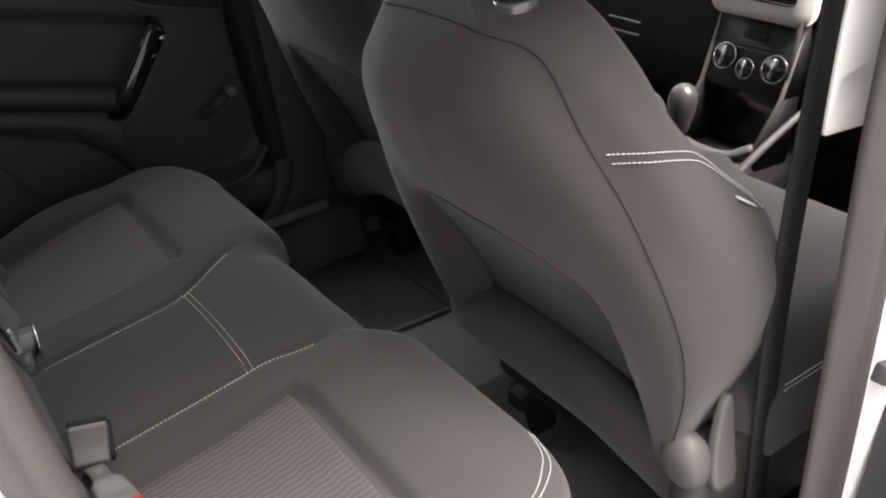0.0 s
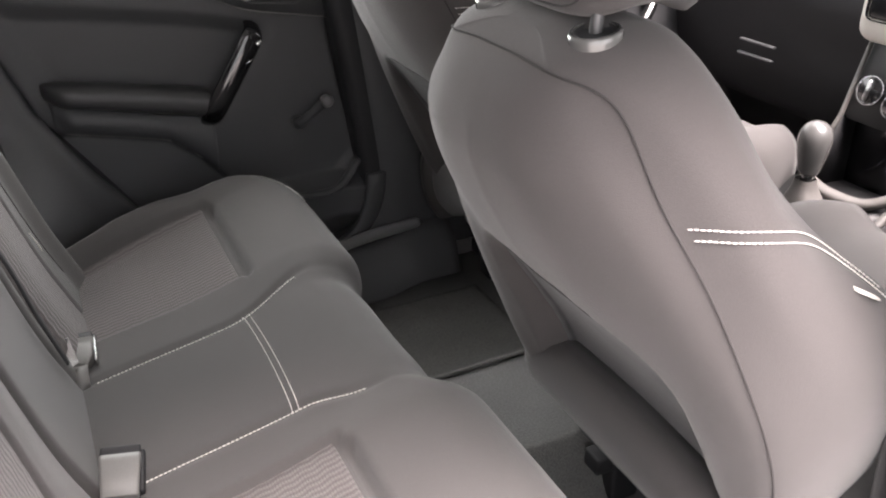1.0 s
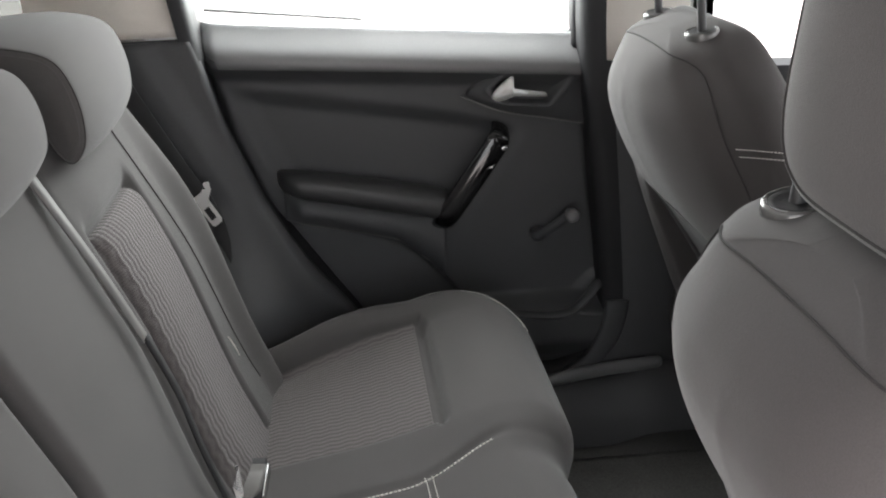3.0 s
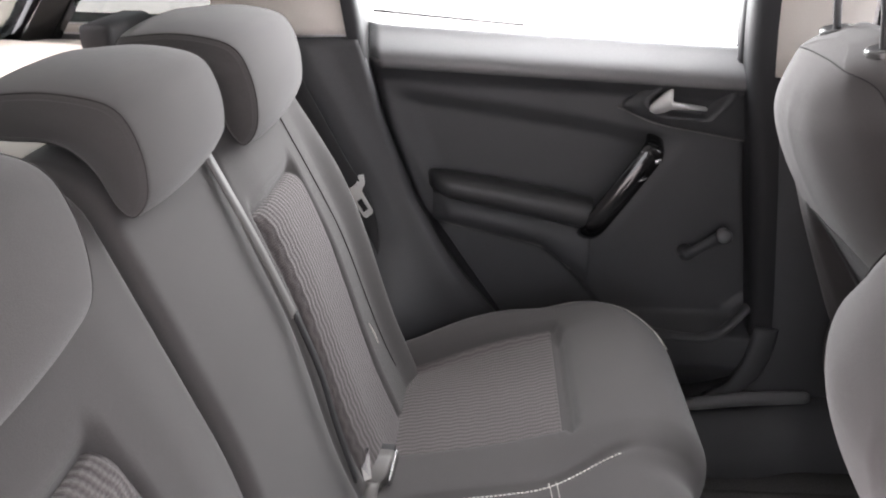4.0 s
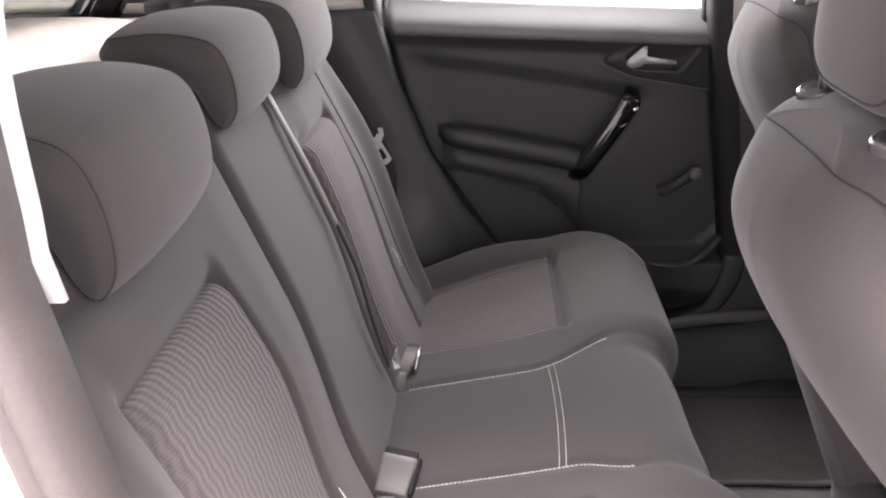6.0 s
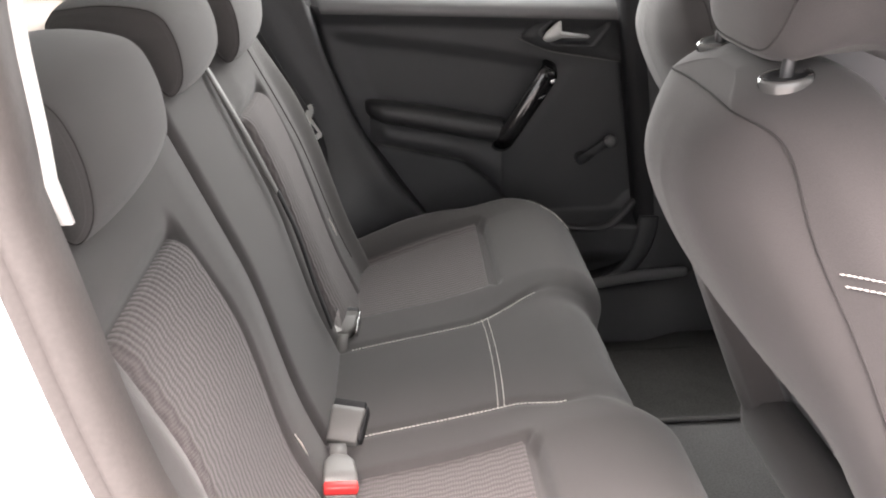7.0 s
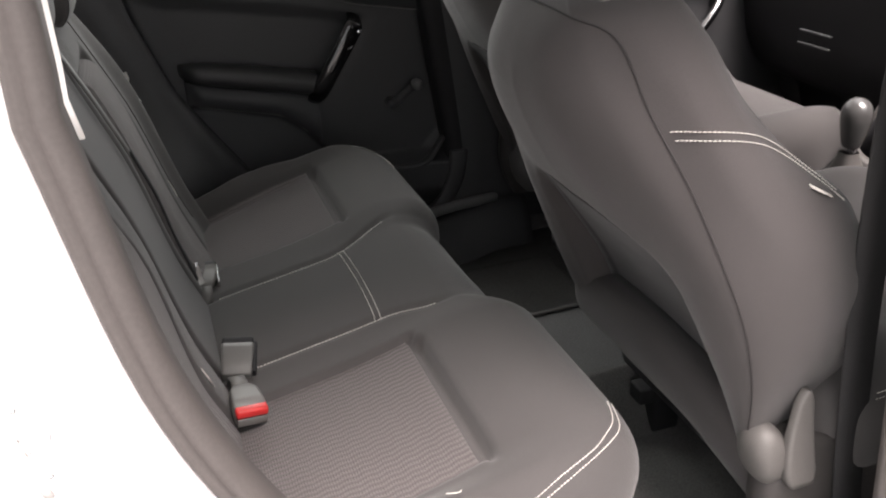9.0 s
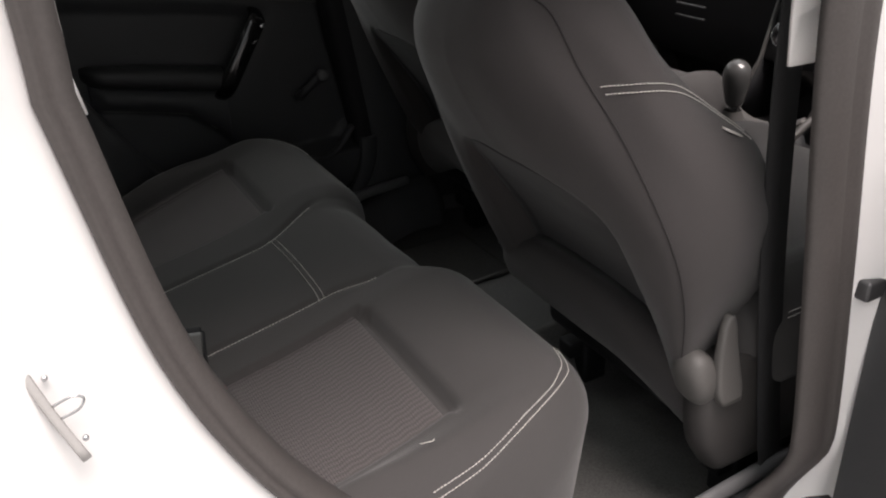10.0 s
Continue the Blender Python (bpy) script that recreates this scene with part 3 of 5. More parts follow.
# ---------------------------------------------------------------- front seats
def front_seat(dx, dy, label, flip, lever_mat, lift=0.0):
    """A front seat: reclined back with bolsters, headrest on two posts, cushion, lower cover, recliner. flip: the outer side along y."""
    ob = empty("car_seat", (0.45 + dx, dy, 0.03), label, "car seat", "front seats")
    ang = math.atan(0.4)
    U, N = Vector((-math.sin(ang), 0, math.cos(ang))), Vector((math.cos(ang), 0, math.sin(ang)))
    O = Vector((0.326 + dx, dy, 0.30))

    def at(w, h, d):
        return O + U * h + N * d + Vector((0, w * flip, 0))

    WS = [(-0.03, 0.165), (0.0, 0.188), (0.08, 0.214), (0.15, 0.230), (0.23, 0.235), (0.316, 0.218), (0.406, 0.183), (0.456, 0.146), (0.490, 0.106), (0.506, 0.088), (0.515, 0.068), (0.520, 0.042), (0.522, 0.02)]
    SIDE = [(-0.03, 0.004), (0.0, 0.005), (0.08, 0.008), (0.15, 0.018), (0.30, 0.032), (0.406, 0.034), (0.49, 0.030), (0.522, 0.01)]
    WF = [(-0.03, 0.17), (0.10, 0.215), (0.29, 0.215), (0.406, 0.160), (0.456, 0.130), (0.50, 0.092), (0.515, 0.068), (0.522, 0.02)]
    D = [(-0.03, 0.06), (0.0, 0.09), (0.15, 0.150), (0.27, 0.150), (0.34, 0.112), (0.406, 0.094), (0.456, 0.095), (0.50, 0.090), (0.515, 0.074), (0.522, 0.06)]
    CROWN = [(-0.03, 0.0), (0.10, 0.004), (0.25, 0.028), (0.36, 0.052), (0.44, 0.057), (0.48, 0.043), (0.50, 0.026), (0.514, 0.004), (0.522, -0.022)]
    COUNT = 240

    def outline(h):
        """The closed section of the back at height h, from the middle of the rear face round by the outer side."""
        ws, sd, wf, d, c = (lerp_table(t, h) for t in (WS, SIDE, WF, D, CROWN))
        f = max(0.0, -c)
        r0, r1, r2 = (0.9 * c, 0.5 * c, 0.0) if c > 0 else (c, c, c)
        half = [(0, -c), (0.45 * ws, -r0), (0.82 * ws, -r1), (ws, -r2), (ws + 0.85 * sd, 0.30 * d + 0.7 * f), (max(ws, wf) + sd * 0.75, 0.62 * d + 0.38 * f), (wf + 0.3 * sd, 0.92 * d + 0.08 * f), (wf * 0.80, d), (0.0, d)]
        pts = spline([(x, y, 0) for x, y in half], COUNT // 2 + 1)
        x, y = np.array([p.x for p in pts]), np.array([p.y for p in pts])
        return np.concatenate([x, -x[-2:0:-1]]), np.concatenate([y, y[-2:0:-1]]), d

    def panel_half(h):
        """Half the width of the inset rear panel; it closes in a round arch."""
        k = min(1.0, max(0.0, (h - 0.18) / 0.125))
        return 0.153 * math.sqrt(max(0.0, 1 - k ** 3.2)) + 0.004

    def section(h):
        xs, ys, d = outline(h)
        pts = []
        for x, y in zip(xs, ys):
            rear = smooth(0.5 * d, 0.1 * d, y)
            edge = panel_half(h)
            y += rear * (0.016 + 0.020 * smooth(0.25, 0.05, h)) * smooth(edge + 0.008, edge - 0.016, abs(x)) * smooth(0.320, 0.200, h)
            y -= rear * 0.014 * bump01(abs(x), 0.195, 0.034) * smooth(0.36, 0.12, h)
            y += (1 - rear) * -0.03 * smooth(0.15, 0.10, abs(x)) * smooth(0.0, 0.1, h) * smooth(0.45, 0.3, h)
            pts.append((x, y))
        return pts

    hs = span(-0.03, 0.42, 80)[:-1] + [0.42 + 0.102 * math.sin(k / 44 * math.pi / 2) for k in range(45)]
    bm = bmesh.new()
    rv = [[bm.verts.new(at(x, h, d)) for x, d in section(h)] for h in hs]
    for a, b in zip(rv, rv[1:]):
        for k in range(COUNT):
            bm.faces.new((a[k], a[(k + 1) % COUNT], b[(k + 1) % COUNT], b[k]))
    bm.faces.new(rv[0])
    bm.faces.new(rv[-1])
    crest = [v for row, h in zip(rv, hs) if h > 0.468 for v in row]
    for _ in range(14):
        bmesh.ops.smooth_vert(bm, verts=crest, factor=0.5, use_axis_x=True, use_axis_y=True, use_axis_z=True)
    back = part("backrest", bm, FABRIC_BACK, ob)
    bm = bmesh.new()
    sheet_ = []
    for h in span(-0.02, 0.300, 60):
        pts = section(h)[:COUNT // 5]
        xs_, ys_ = [p[0] for p in pts], [p[1] for p in pts]
        half_w = max(0.002, panel_half(h) - 0.010)
        sheet_.append([bm.verts.new(at(u * half_w, h, float(np.interp(abs(u) * half_w, xs_, ys_)) - 0.0012)) for u in span(-1, 1, 61)])
    for a, b in zip(sheet_, sheet_[1:]):
        for k in range(60):
            bm.faces.new((a[k], a[k + 1], b[k + 1], b[k]))
    got = bmesh.ops.extrude_face_region(bm, geom=bm.faces[:])
    bmesh.ops.translate(bm, verts=[v for v in got["geom"] if isinstance(v, bmesh.types.BMVert)], vec=N * 0.003)
    part("rear_panel", bm, PANEL_SHADED, back, "inset knit panel, rear shade put into its colour")

    def skin(h, q, lift=0.001):
        """A point on the back's skin: q runs from 0 (middle of the rear face) by 0.25 (outer side) to 0.5 (front)."""
        pts = section(h)
        f = (q % 1) * COUNT
        k = int(f)
        (xa, ya), (xb, yb) = pts[k % COUNT], pts[(k + 1) % COUNT]
        t = f - k
        x, y = xa + (xb - xa) * t, ya + (yb - ya) * t
        nx, ny = yb - ya, -(xb - xa)
        m_ = math.hypot(nx, ny) or 1
        return at(x + nx / m_ * lift, h, y + ny / m_ * lift)

    def corner(h, deep=0.0):
        """Where along the section the outer side reaches a given depth; 0 is the seam."""
        xs, ys, d = outline(h)
        start = int(COUNT * 0.02)
        for k in range(start, COUNT // 2):
            if ys[k] >= deep:
                t = (deep - ys[k - 1]) / max(1e-6, ys[k] - ys[k - 1])
                return (k - 1 + min(1, max(0, t))) / COUNT
        return 0.3

    def on_rear(w, h):
        """The skin at a width and height of the rear face, or its edge where the back is narrower."""
        pts = section(h)
        for k in range(COUNT // 3):
            (xa, ya), (xb, yb) = pts[k], pts[k + 1]
            if xa <= w < xb:
                return skin(h, (k + (w - xa) / (xb - xa)) / COUNT, 0.0012)
        return skin(h, corner(h), 0.0006)

    seam_h = [(0.0, 0.5145), (0.05, 0.5135), (0.085, 0.508), (0.115, 0.494), (0.140, 0.470), (0.161, 0.440), (0.183, 0.405)]
    side = [skin(h, corner(h), 0.0004) for h in span(0.0, 0.395, 44)]
    side += [on_rear(w, lerp_table(seam_h, w)) for w in span(0.177, 0.0, 26)]
    for _ in range(3):
        side = [side[0]] + [(a + b * 2 + c) / 4 for a, b, c in zip(side, side[1:], side[2:])] + [side[-1]]
    other = [Vector((p.x, 2 * dy - p.y, p.z)) for p in side]
    bm = bmesh.new()
    tube(bm, spline(side + other[-2::-1], 240), 0.0009, 6)
    part("seam", bm, SEAM, back, "dark sewn seam")
    for off in (0.0, -0.0075):
        bm = bmesh.new()
        run = []
        for q in span(0.02, 1, 60):
            h = 0.420 + off - 0.124 * q ** 2.1
            run.append((h, corner(h, 0.003 + 0.126 * q)))
        stitches(bm, [skin(h, q, 0.0012) for h, q in run], dash=0.0034, gap=0.0006, radius=0.0006)
        part("stitch_line", bm, THREAD, back, "pale double stitching")
        bm = bmesh.new()
        stitches(bm, [skin(h, 1 - q, 0.0012) for h, q in run], dash=0.0034, gap=0.0006, radius=0.0006)
        part("stitch_line", bm, THREAD, back, "pale double stitching")
    bm = bmesh.new()
    p0, p1 = skin(0.326, corner(0.326, 0.096), 0.0016), skin(0.307, corner(0.307, 0.112), 0.0016)
    tube(bm, [p0, (p0 + p1) / 2, p1], 0.005, 8, flat=0.25, up=U)
    part("tag", bm, THREAD, back, "small white sewn label")

    # headrest: an upright pad, rounded in plan, with a seam round its rear panel
    hc = Vector((0.214 + dx - 0.25 * lift, dy + 0.002, 0.899 + lift))

    def head(a, t):
        """a: round the pad in plan; t: -1 at its foot, 1 at its top."""
        ca, sa = math.cos(a), math.sin(a)
        k = 1 - 0.16 * max(0, -t) ** 6 - 0.28 * max(0, t) ** 4
        x = 0.058 * math.copysign(abs(ca) ** 0.80, ca) * k + (0.004 * t)
        y = 0.114 * math.copysign(abs(sa) ** 0.62, sa) * k
        return hc + Vector((x, y, 0.098 * t + 0.022 * sa ** 4 * max(0, -t) ** 2 + 0.004 * smooth(0.2, 0.9, -ca) * max(0, -t) ** 4))

    bm = bmesh.new()
    rows = grid(bm, head, [2 * math.pi * k / 72 for k in range(72)], span(-1, 1, 40), close_u=True)
    bm.faces.new([r[0] for r in rows])
    bm.faces.new([r[-1] for r in rows])
    pad = part("headrest", bm, FABRIC_BACK, ob)
    bm = bmesh.new()
    seam_a = [head(math.pi + q * 0.98, 0.985 - 1.93 * (1 - abs(q) ** 3.5)) for q in span(-1, 1, 60)]
    tube(bm, [hc + (p - hc) * 1.003 for p in seam_a], 0.0009, 6)
    part("seam", bm, SEAM, pad, "dark sewn seam")
    for w in (-0.068, 0.068):
        ring_c = at(w, 0.5155, 0.040)
        RN = (N + Vector((1, 0, 0))).normalized()
        RU = (U + Vector((0, 0, 1))).normalized()
        bm = bmesh.new()
        tube(bm, [ring_c - U * 0.03, ring_c, ring_c + Vector((-0.06 * lift, 0, 0.009 + 0.3 * lift)), ring_c + Vector((0.001 - 0.2 * lift, 0, 0.022 + 0.7 * lift)), ring_c + Vector((0.005 - 0.25 * lift, 0, 0.06 + lift))], 0.0050, 14, up=(0, 1, 0))
        part("post", bm, STEEL, ob, "steel headrest post")

        def turned(prof):
            m_ = bmesh.new()
            rows = [[m_.verts.new(ring_c + RU * h + Vector((0, 1, 0)) * (r * math.cos(a)) + RN * (r * math.sin(a))) for a in (2 * math.pi * q / 32 for q in range(32))] for h, r in prof]
            for r0, r1 in zip(rows, rows[1:]):
                for q in range(32):
                    m_.faces.new((r0[q], r0[(q + 1) % 32], r1[(q + 1) % 32], r1[q]))
            m_.faces.new(rows[-1])
            return m_

        part("guide", turned([(-0.020, 0.0195), (0.000, 0.0200), (0.0030, 0.0197), (0.0050, 0.0182), (0.0048, 0.0164), (0.002, 0.0158)]), COLLAR, ob, "pale grey headrest guide collar")
        part("guide_insert", turned([(-0.010, 0.0160), (0.0032, 0.0158), (0.0045, 0.0150), (0.0035, 0.0120)]), PLASTIC_DEEP, ob, "black guide insert")

    # lower cover across the foot of the back
    bm = bmesh.new()
    top_ = [(-0.255, 0.002), (-0.240, 0.022), (-0.20, 0.036), (-0.15, 0.043), (-0.02, 0.046), (0.07, 0.034), (0.15, 0.010), (0.205, -0.010)]
    low_ = [(-0.255, -0.040), (-0.240, -0.058), (-0.16, -0.070), (-0.04, -0.078), (0.06, -0.080), (0.13, -0.110), (0.205, -0.150)]

    def skirt(w, v):
        a, b = lerp_table(low_, w), lerp_table(top_, w)
        return at(w, a + (b - a) * v, 0.004 - 0.026 * math.sin(math.pi * min(1, max(0, v))) ** 0.6 + 0.03 * max(0, -w - 0.20) / 0.05)

    grid(bm, skirt, span(-0.255, 0.205, 48), span(0, 1, 18))
    got = bmesh.ops.extrude_face_region(bm, geom=bm.faces[:])
    bmesh.ops.translate(bm, verts=[v for v in got["geom"] if isinstance(v, bmesh.types.BMVert)], vec=N * 0.03)
    part("lower_cover", bm, FABRIC_BACK, ob, "padded fabric roll at the foot of the back")
    bm = bmesh.new()
    box(bm, at(-0.212, 0.030, -0.004), (0.010, 0.012, 0.022), 0.003)
    part("clip", bm, PLASTIC_DEEP, ob, "black plastic clip")

    # cushion: a rounded pad with raised sides
    def pad_point(u, a):
        x = 0.36 + dx + 0.50 * u
        tip = 1 - 0.25 * max(0, (u - 0.8) / 0.2) ** 2 - 0.2 * max(0, (0.1 - u) / 0.1) ** 2
        w = 0.245 * math.copysign(abs(math.cos(a)) ** 0.35, math.cos(a))
        rise = 0.030 * smooth(0.13, 0.20, abs(w)) + 0.02 * u
        z = 0.315 + (0.075 * tip + (rise if math.sin(a) > 0 else 0)) * math.copysign(abs(math.sin(a)) ** 0.5, math.sin(a))
        return (x, dy + w * tip ** 0.3, z)

    bm = bmesh.new()
    rows = grid(bm, lambda a, u: pad_point(u, a), [2 * math.pi * k / 72 for k in range(72)], span(0, 1, 30), close_u=True)
    bm.faces.new([r[0] for r in rows])
    bm.faces.new([r[-1] for r in rows])
    pad = part("cushion", bm, FABRIC, ob)
    for z0 in (0.388, 0.380):
        bm = bmesh.new()
        stitches(bm, [(x, dy + flip * 0.2475, z0 + 0.02 * (x - 0.4 - dx)) for x in span(0.42 + dx, 0.82 + dx, 40)])
        part("stitch_line", bm, THREAD, pad, "pale sewn thread line")
    # base, side valance, rails, recliner
    bm = bmesh.new()
    box(bm, (0.60 + dx, dy, 0.205), (0.42, 0.40, 0.11), 0.02, segments=3)
    part("base", bm, PLASTIC_DEEP, ob)
    bm = bmesh.new()
    y = dy + flip * 0.200
    rim = spline([(x + dx, y, z) for x, z in ((0.345, 0.165), (0.318, 0.215), (0.308, 0.275), (0.318, 0.325), (0.350, 0.345), (0.43, 0.330), (0.60, 0.305), (0.80, 0.285), (0.845, 0.25), (0.80, 0.195), (0.60, 0.165), (0.345, 0.165))], 60)[:-1]
    cx_, cz_ = 0.56 + dx, 0.25
    band(bm, [[(cx_ + (p.x - cx_) * k, y + flip * o, cz_ + (p.z - cz_) * k) for p in rim] for k, o in ((0.90, 0.0), (1.0, 0.004), (1.0, 0.018), (0.985, 0.030), (0.95, 0.037), (0.85, 0.041), (0.02, 0.043))])
    part("valance", bm, SHELL, ob, "dark plastic side shell")
    for w in (-0.17, 0.17):
        bm = bmesh.new()
        box(bm, (0.65 + dx, dy + w, 0.10), (0.48, 0.035, 0.03), 0.004)
        for xx_ in (0.46, 0.86):
            box(bm, (xx_ + dx, dy + w, 0.065), (0.05, 0.05, 0.09), 0.006)
        part("rail", bm, PLASTIC_DEEP, ob, "black steel seat rail")
    if flip > 0:
        return ob
    bm = bmesh.new()
    dome = Matrix.Translation((0.313 + dx, dy + flip * 0.214, 0.318)) @ Matrix.Rotation(radians(-14), 4, "Y")
    grid(bm, lambda a, t: dome @ Vector((0.0225 * math.cos(t) * math.copysign(abs(math.cos(a)) ** 0.8, math.cos(a)), 0.028 * math.cos(t) * math.copysign(abs(math.sin(a)) ** 0.8, math.sin(a)), 0.040 * math.copysign(abs(math.sin(t)) ** 0.85, math.sin(t)))), [2 * math.pi * k / 32 for k in range(32)], span(-math.pi / 2 + 0.02, math.pi / 2 - 0.02, 20), close_u=True)
    part("recliner_cover", bm, lever_mat, ob, "grey plastic recliner cover")
    bm = bmesh.new()
    blade = []
    for k in range(17):
        t = k / 16
        wide = 0.0205 * (1 - 0.62 * t ** 1.6) * (1 - 0.55 * smooth(0.90, 1.0, t)) * (0.8 + 0.2 * smooth(0, 0.15, t))
        deep = 0.0085 * (1 - 0.35 * t)
        c = Vector((0.340 - 0.004 * math.sin(math.pi * t) + dx, dy + flip * (0.244 - 0.014 * t), 0.290 + 0.114 * t))
        blade.append([bm.verts.new(c + Vector((a, flip * b, 0))) for a, b in stadium(wide, deep, min(wide, deep) * 0.7, 5)])
    for a, b in zip(blade, blade[1:]):
        for k in range(len(a)):
            bm.faces.new((a[k], a[(k + 1) % len(a)], b[(k + 1) % len(a)], b[k]))
    bm.faces.new(blade[0])
    bm.faces.new(blade[-1])
    part("recliner_lever", bm, lever_mat, ob, "grey plastic recliner lever")
    return ob


front_seat(0.0, -0.315, "grey fabric front seat with pale double stitching on its side", -1, PLASTIC_LIGHT)
front_seat(0.165, 0.335, "grey fabric front seat with a raised headrest beside the far pillar", 1, PLASTIC_DEEP, 0.10)

# ---------------------------------------------------------------- pillar trims on the inside
def pillar_trim(side, name, low, mat, split_rear, split_front, label):
    """Inner cladding round the door opening, below or above the line where the trim changes colour."""
    bm = bmesh.new()
    outer = square_out(loop, -0.98, 0.58 if side < 0 or low else 0.462, 0.06, 1.19)
    cols = [offset(loop, 0.012 if low or side > 0 else -0.006)]
    for k in (0.12, 0.3, 0.5, 0.75, 1.0):
        cols.append([(a[0] + (b[0] - a[0]) * k, a[1] + (b[1] - a[1]) * k) for a, b in zip(offset(loop, 0.012), outer)])
    depth = [0.604, 0.590, 0.584, 0.584, 0.588, 0.600]
    if side < 0 and not low:
        depth[:2] = 0.568, 0.572
    n = len(loop)
    rv = [[bm.verts.new((x, side * y, z)) for x, z in c] for c, y in zip(cols, depth)]
    for a, b in zip(rv, rv[1:]):
        for k in range(n):
            bm.faces.new((a[k], a[(k + 1) % n], b[(k + 1) % n], b[k]))
    for sx, z in ((-1, split_rear), (1, split_front)):
        geom = [f for f in bm.faces if f.calc_center_median().x * sx > 0]
        es, vs = {e for f in geom for e in f.edges}, {v for f in geom for v in f.verts}
        bmesh.ops.bisect_plane(bm, geom=list(vs) + list(es) + geom, plane_co=(0, 0, z), plane_no=(0, 0, 1))
    bad = [f for f in bm.faces if (f.calc_center_median().z > (split_rear if f.calc_center_median().x < 0 else split_front)) == low]
    bmesh.ops.delete(bm, geom=bad, context="FACES")
    if not low:
        quarter_window(bm)
    got = bmesh.ops.extrude_face_region(bm, geom=bm.faces[:])
    bmesh.ops.translate(bm, verts=[v for v in got["geom"] if isinstance(v, bmesh.types.BMVert)], vec=(0, side * -0.004, 0))
    if side < 0:
        push_out(bm)
    return tagged(part(name, bm, mat), label, "pillar trim", kind="structure")


pillar_trim(1, "trim_far_lower", True, PLASTIC, 0.742, 0.692, "black plastic pillar trim beside the far door")
pillar_trim(1, "trim_far_upper", False, CREAM, 0.746, 0.696, "cream upper pillar trim beside the far window")
pillar_trim(-1, "trim_near_lower", True, PLASTIC, 0.772, 0.708, "black plastic pillar trim beside the open door")
pillar_trim(-1, "trim_near_upper", False, CREAM_LIT, 0.776, 0.712, "cream upper pillar trim, strong light put into its colour")

# wheel arch cladding between the backrests and the doors: it swells inwards low down at the rear
def arch_y(x, z):
    return 0.586 - 0.105 * smooth(-0.06, -0.25, x) * smooth(0.50, 0.32, z) - 0.012 * smooth(-0.16, -0.20, x + 0.5 * (z - 0.4))


def arch_edge(z):
    return linear_table([(0.10, 0.03), (0.20, 0.0), (0.28, -0.065), (0.385, -0.135), (0.49, -0.202), (0.62, -0.252), (0.745, -0.285)], z)


for side, nm in ((1, "trim_arch_far"), (-1, "trim_arch_near")):
    bm = bmesh.new()
    back_off = 0.0 if side > 0 else 0.05
    grid(bm, lambda u, z: (-0.55 + (arch_edge(z) - back_off + 0.55) * u, side * ((arch_y(-0.55 + (arch_edge(z) + 0.55) * u, z) if side > 0 else 0.568) + 0.012 * smooth(0.985, 1.0, u)), z), span(0, 1, 70), span(0.10, 0.740, 60))
    got = bmesh.ops.extrude_face_region(bm, geom=bm.faces[:])
    bmesh.ops.translate(bm, verts=[v for v in got["geom"] if isinstance(v, bmesh.types.BMVert)], vec=(0, side * 0.012, 0))
    tagged(part(nm, bm, PLASTIC), "black plastic wheel arch cladding beside the bench", "trim", kind="structure")

# sill plates
for side, nm in ((1, "trim_sill_far"), (-1, "trim_sill_near")):
    bm = bmesh.new()
    prof = [(0.50, 0.03), (0.52, 0.085), (0.545, 0.118), (0.570, 0.128), (0.640, 0.128), (0.645, 0.120), (0.645, 0.03)]
    xs = span(0.02, 0.54, 30)
    rows = [[bm.verts.new((x, side * y, z + 0.02 * smooth(0.36, 0.46, x) - (0.012 if 0.52 < y < 0.60 and k % 2 else 0) * 0)) for y, z in prof] for k, x in enumerate(xs)]
    for a, b in zip(rows, rows[1:]):
        for k in range(len(prof) - 1):
            bm.faces.new((a[k], a[k + 1], b[k + 1], b[k]))
    bm.faces.new(rows[0])
    bm.faces.new(rows[-1])
    sill_ = tagged(part(nm, bm, PLASTIC), "black plastic door sill plate", "sill", kind="structure")
    # ledge bead, coloured lighter than the sill to carry its highlight
    bm = bmesh.new()
    ledge = spline([(0.235, 0.560, 0.128), (0.29, 0.563, 0.138), (0.37, 0.566, 0.148), (0.45, 0.568, 0.152), (0.475, 0.572, 0.150)], 30)
    tube(bm, [(p.x, side * p.y, p.z) for p in ledge], 0.013, 12, flat=0.7, up=(0, 1, 0), taper=[0.35 + 0.65 * smooth(0, 8, k) - 0.3 * smooth(26, 29, k) for k in range(30)])
    part("sill_bead", bm, LIT_TRIM, sill_, "smooth raised edge, highlight put into its grey")
    if side > 0:
        bm = bmesh.new()
        foot = spline([(0.300, 0.580, 0.140), (0.335, 0.580, 0.165), (0.356, 0.579, 0.205), (0.366, 0.581, 0.245), (0.370, 0.586, 0.275)], 30)
        rows = [[bm.verts.new((p.x + w, p.y - 0.005 * math.sin(math.pi * min(1, w / 0.040)) ** 0.6, p.z)) for w in span(0, 0.040, 8)] for p in foot]
        for a, b in zip(rows, rows[1:]):
            for k in range(7):
                bm.faces.new((a[k], a[k + 1], b[k + 1], b[k]))
        got = bmesh.ops.extrude_face_region(bm, geom=bm.faces[:])
        bmesh.ops.translate(bm, verts=[v for v in got["geom"] if isinstance(v, bmesh.types.BMVert)], vec=(0, 0.012, 0))
        part("pillar_foot", bm, PLASTIC, sill_, "flared plastic foot of the pillar trim")

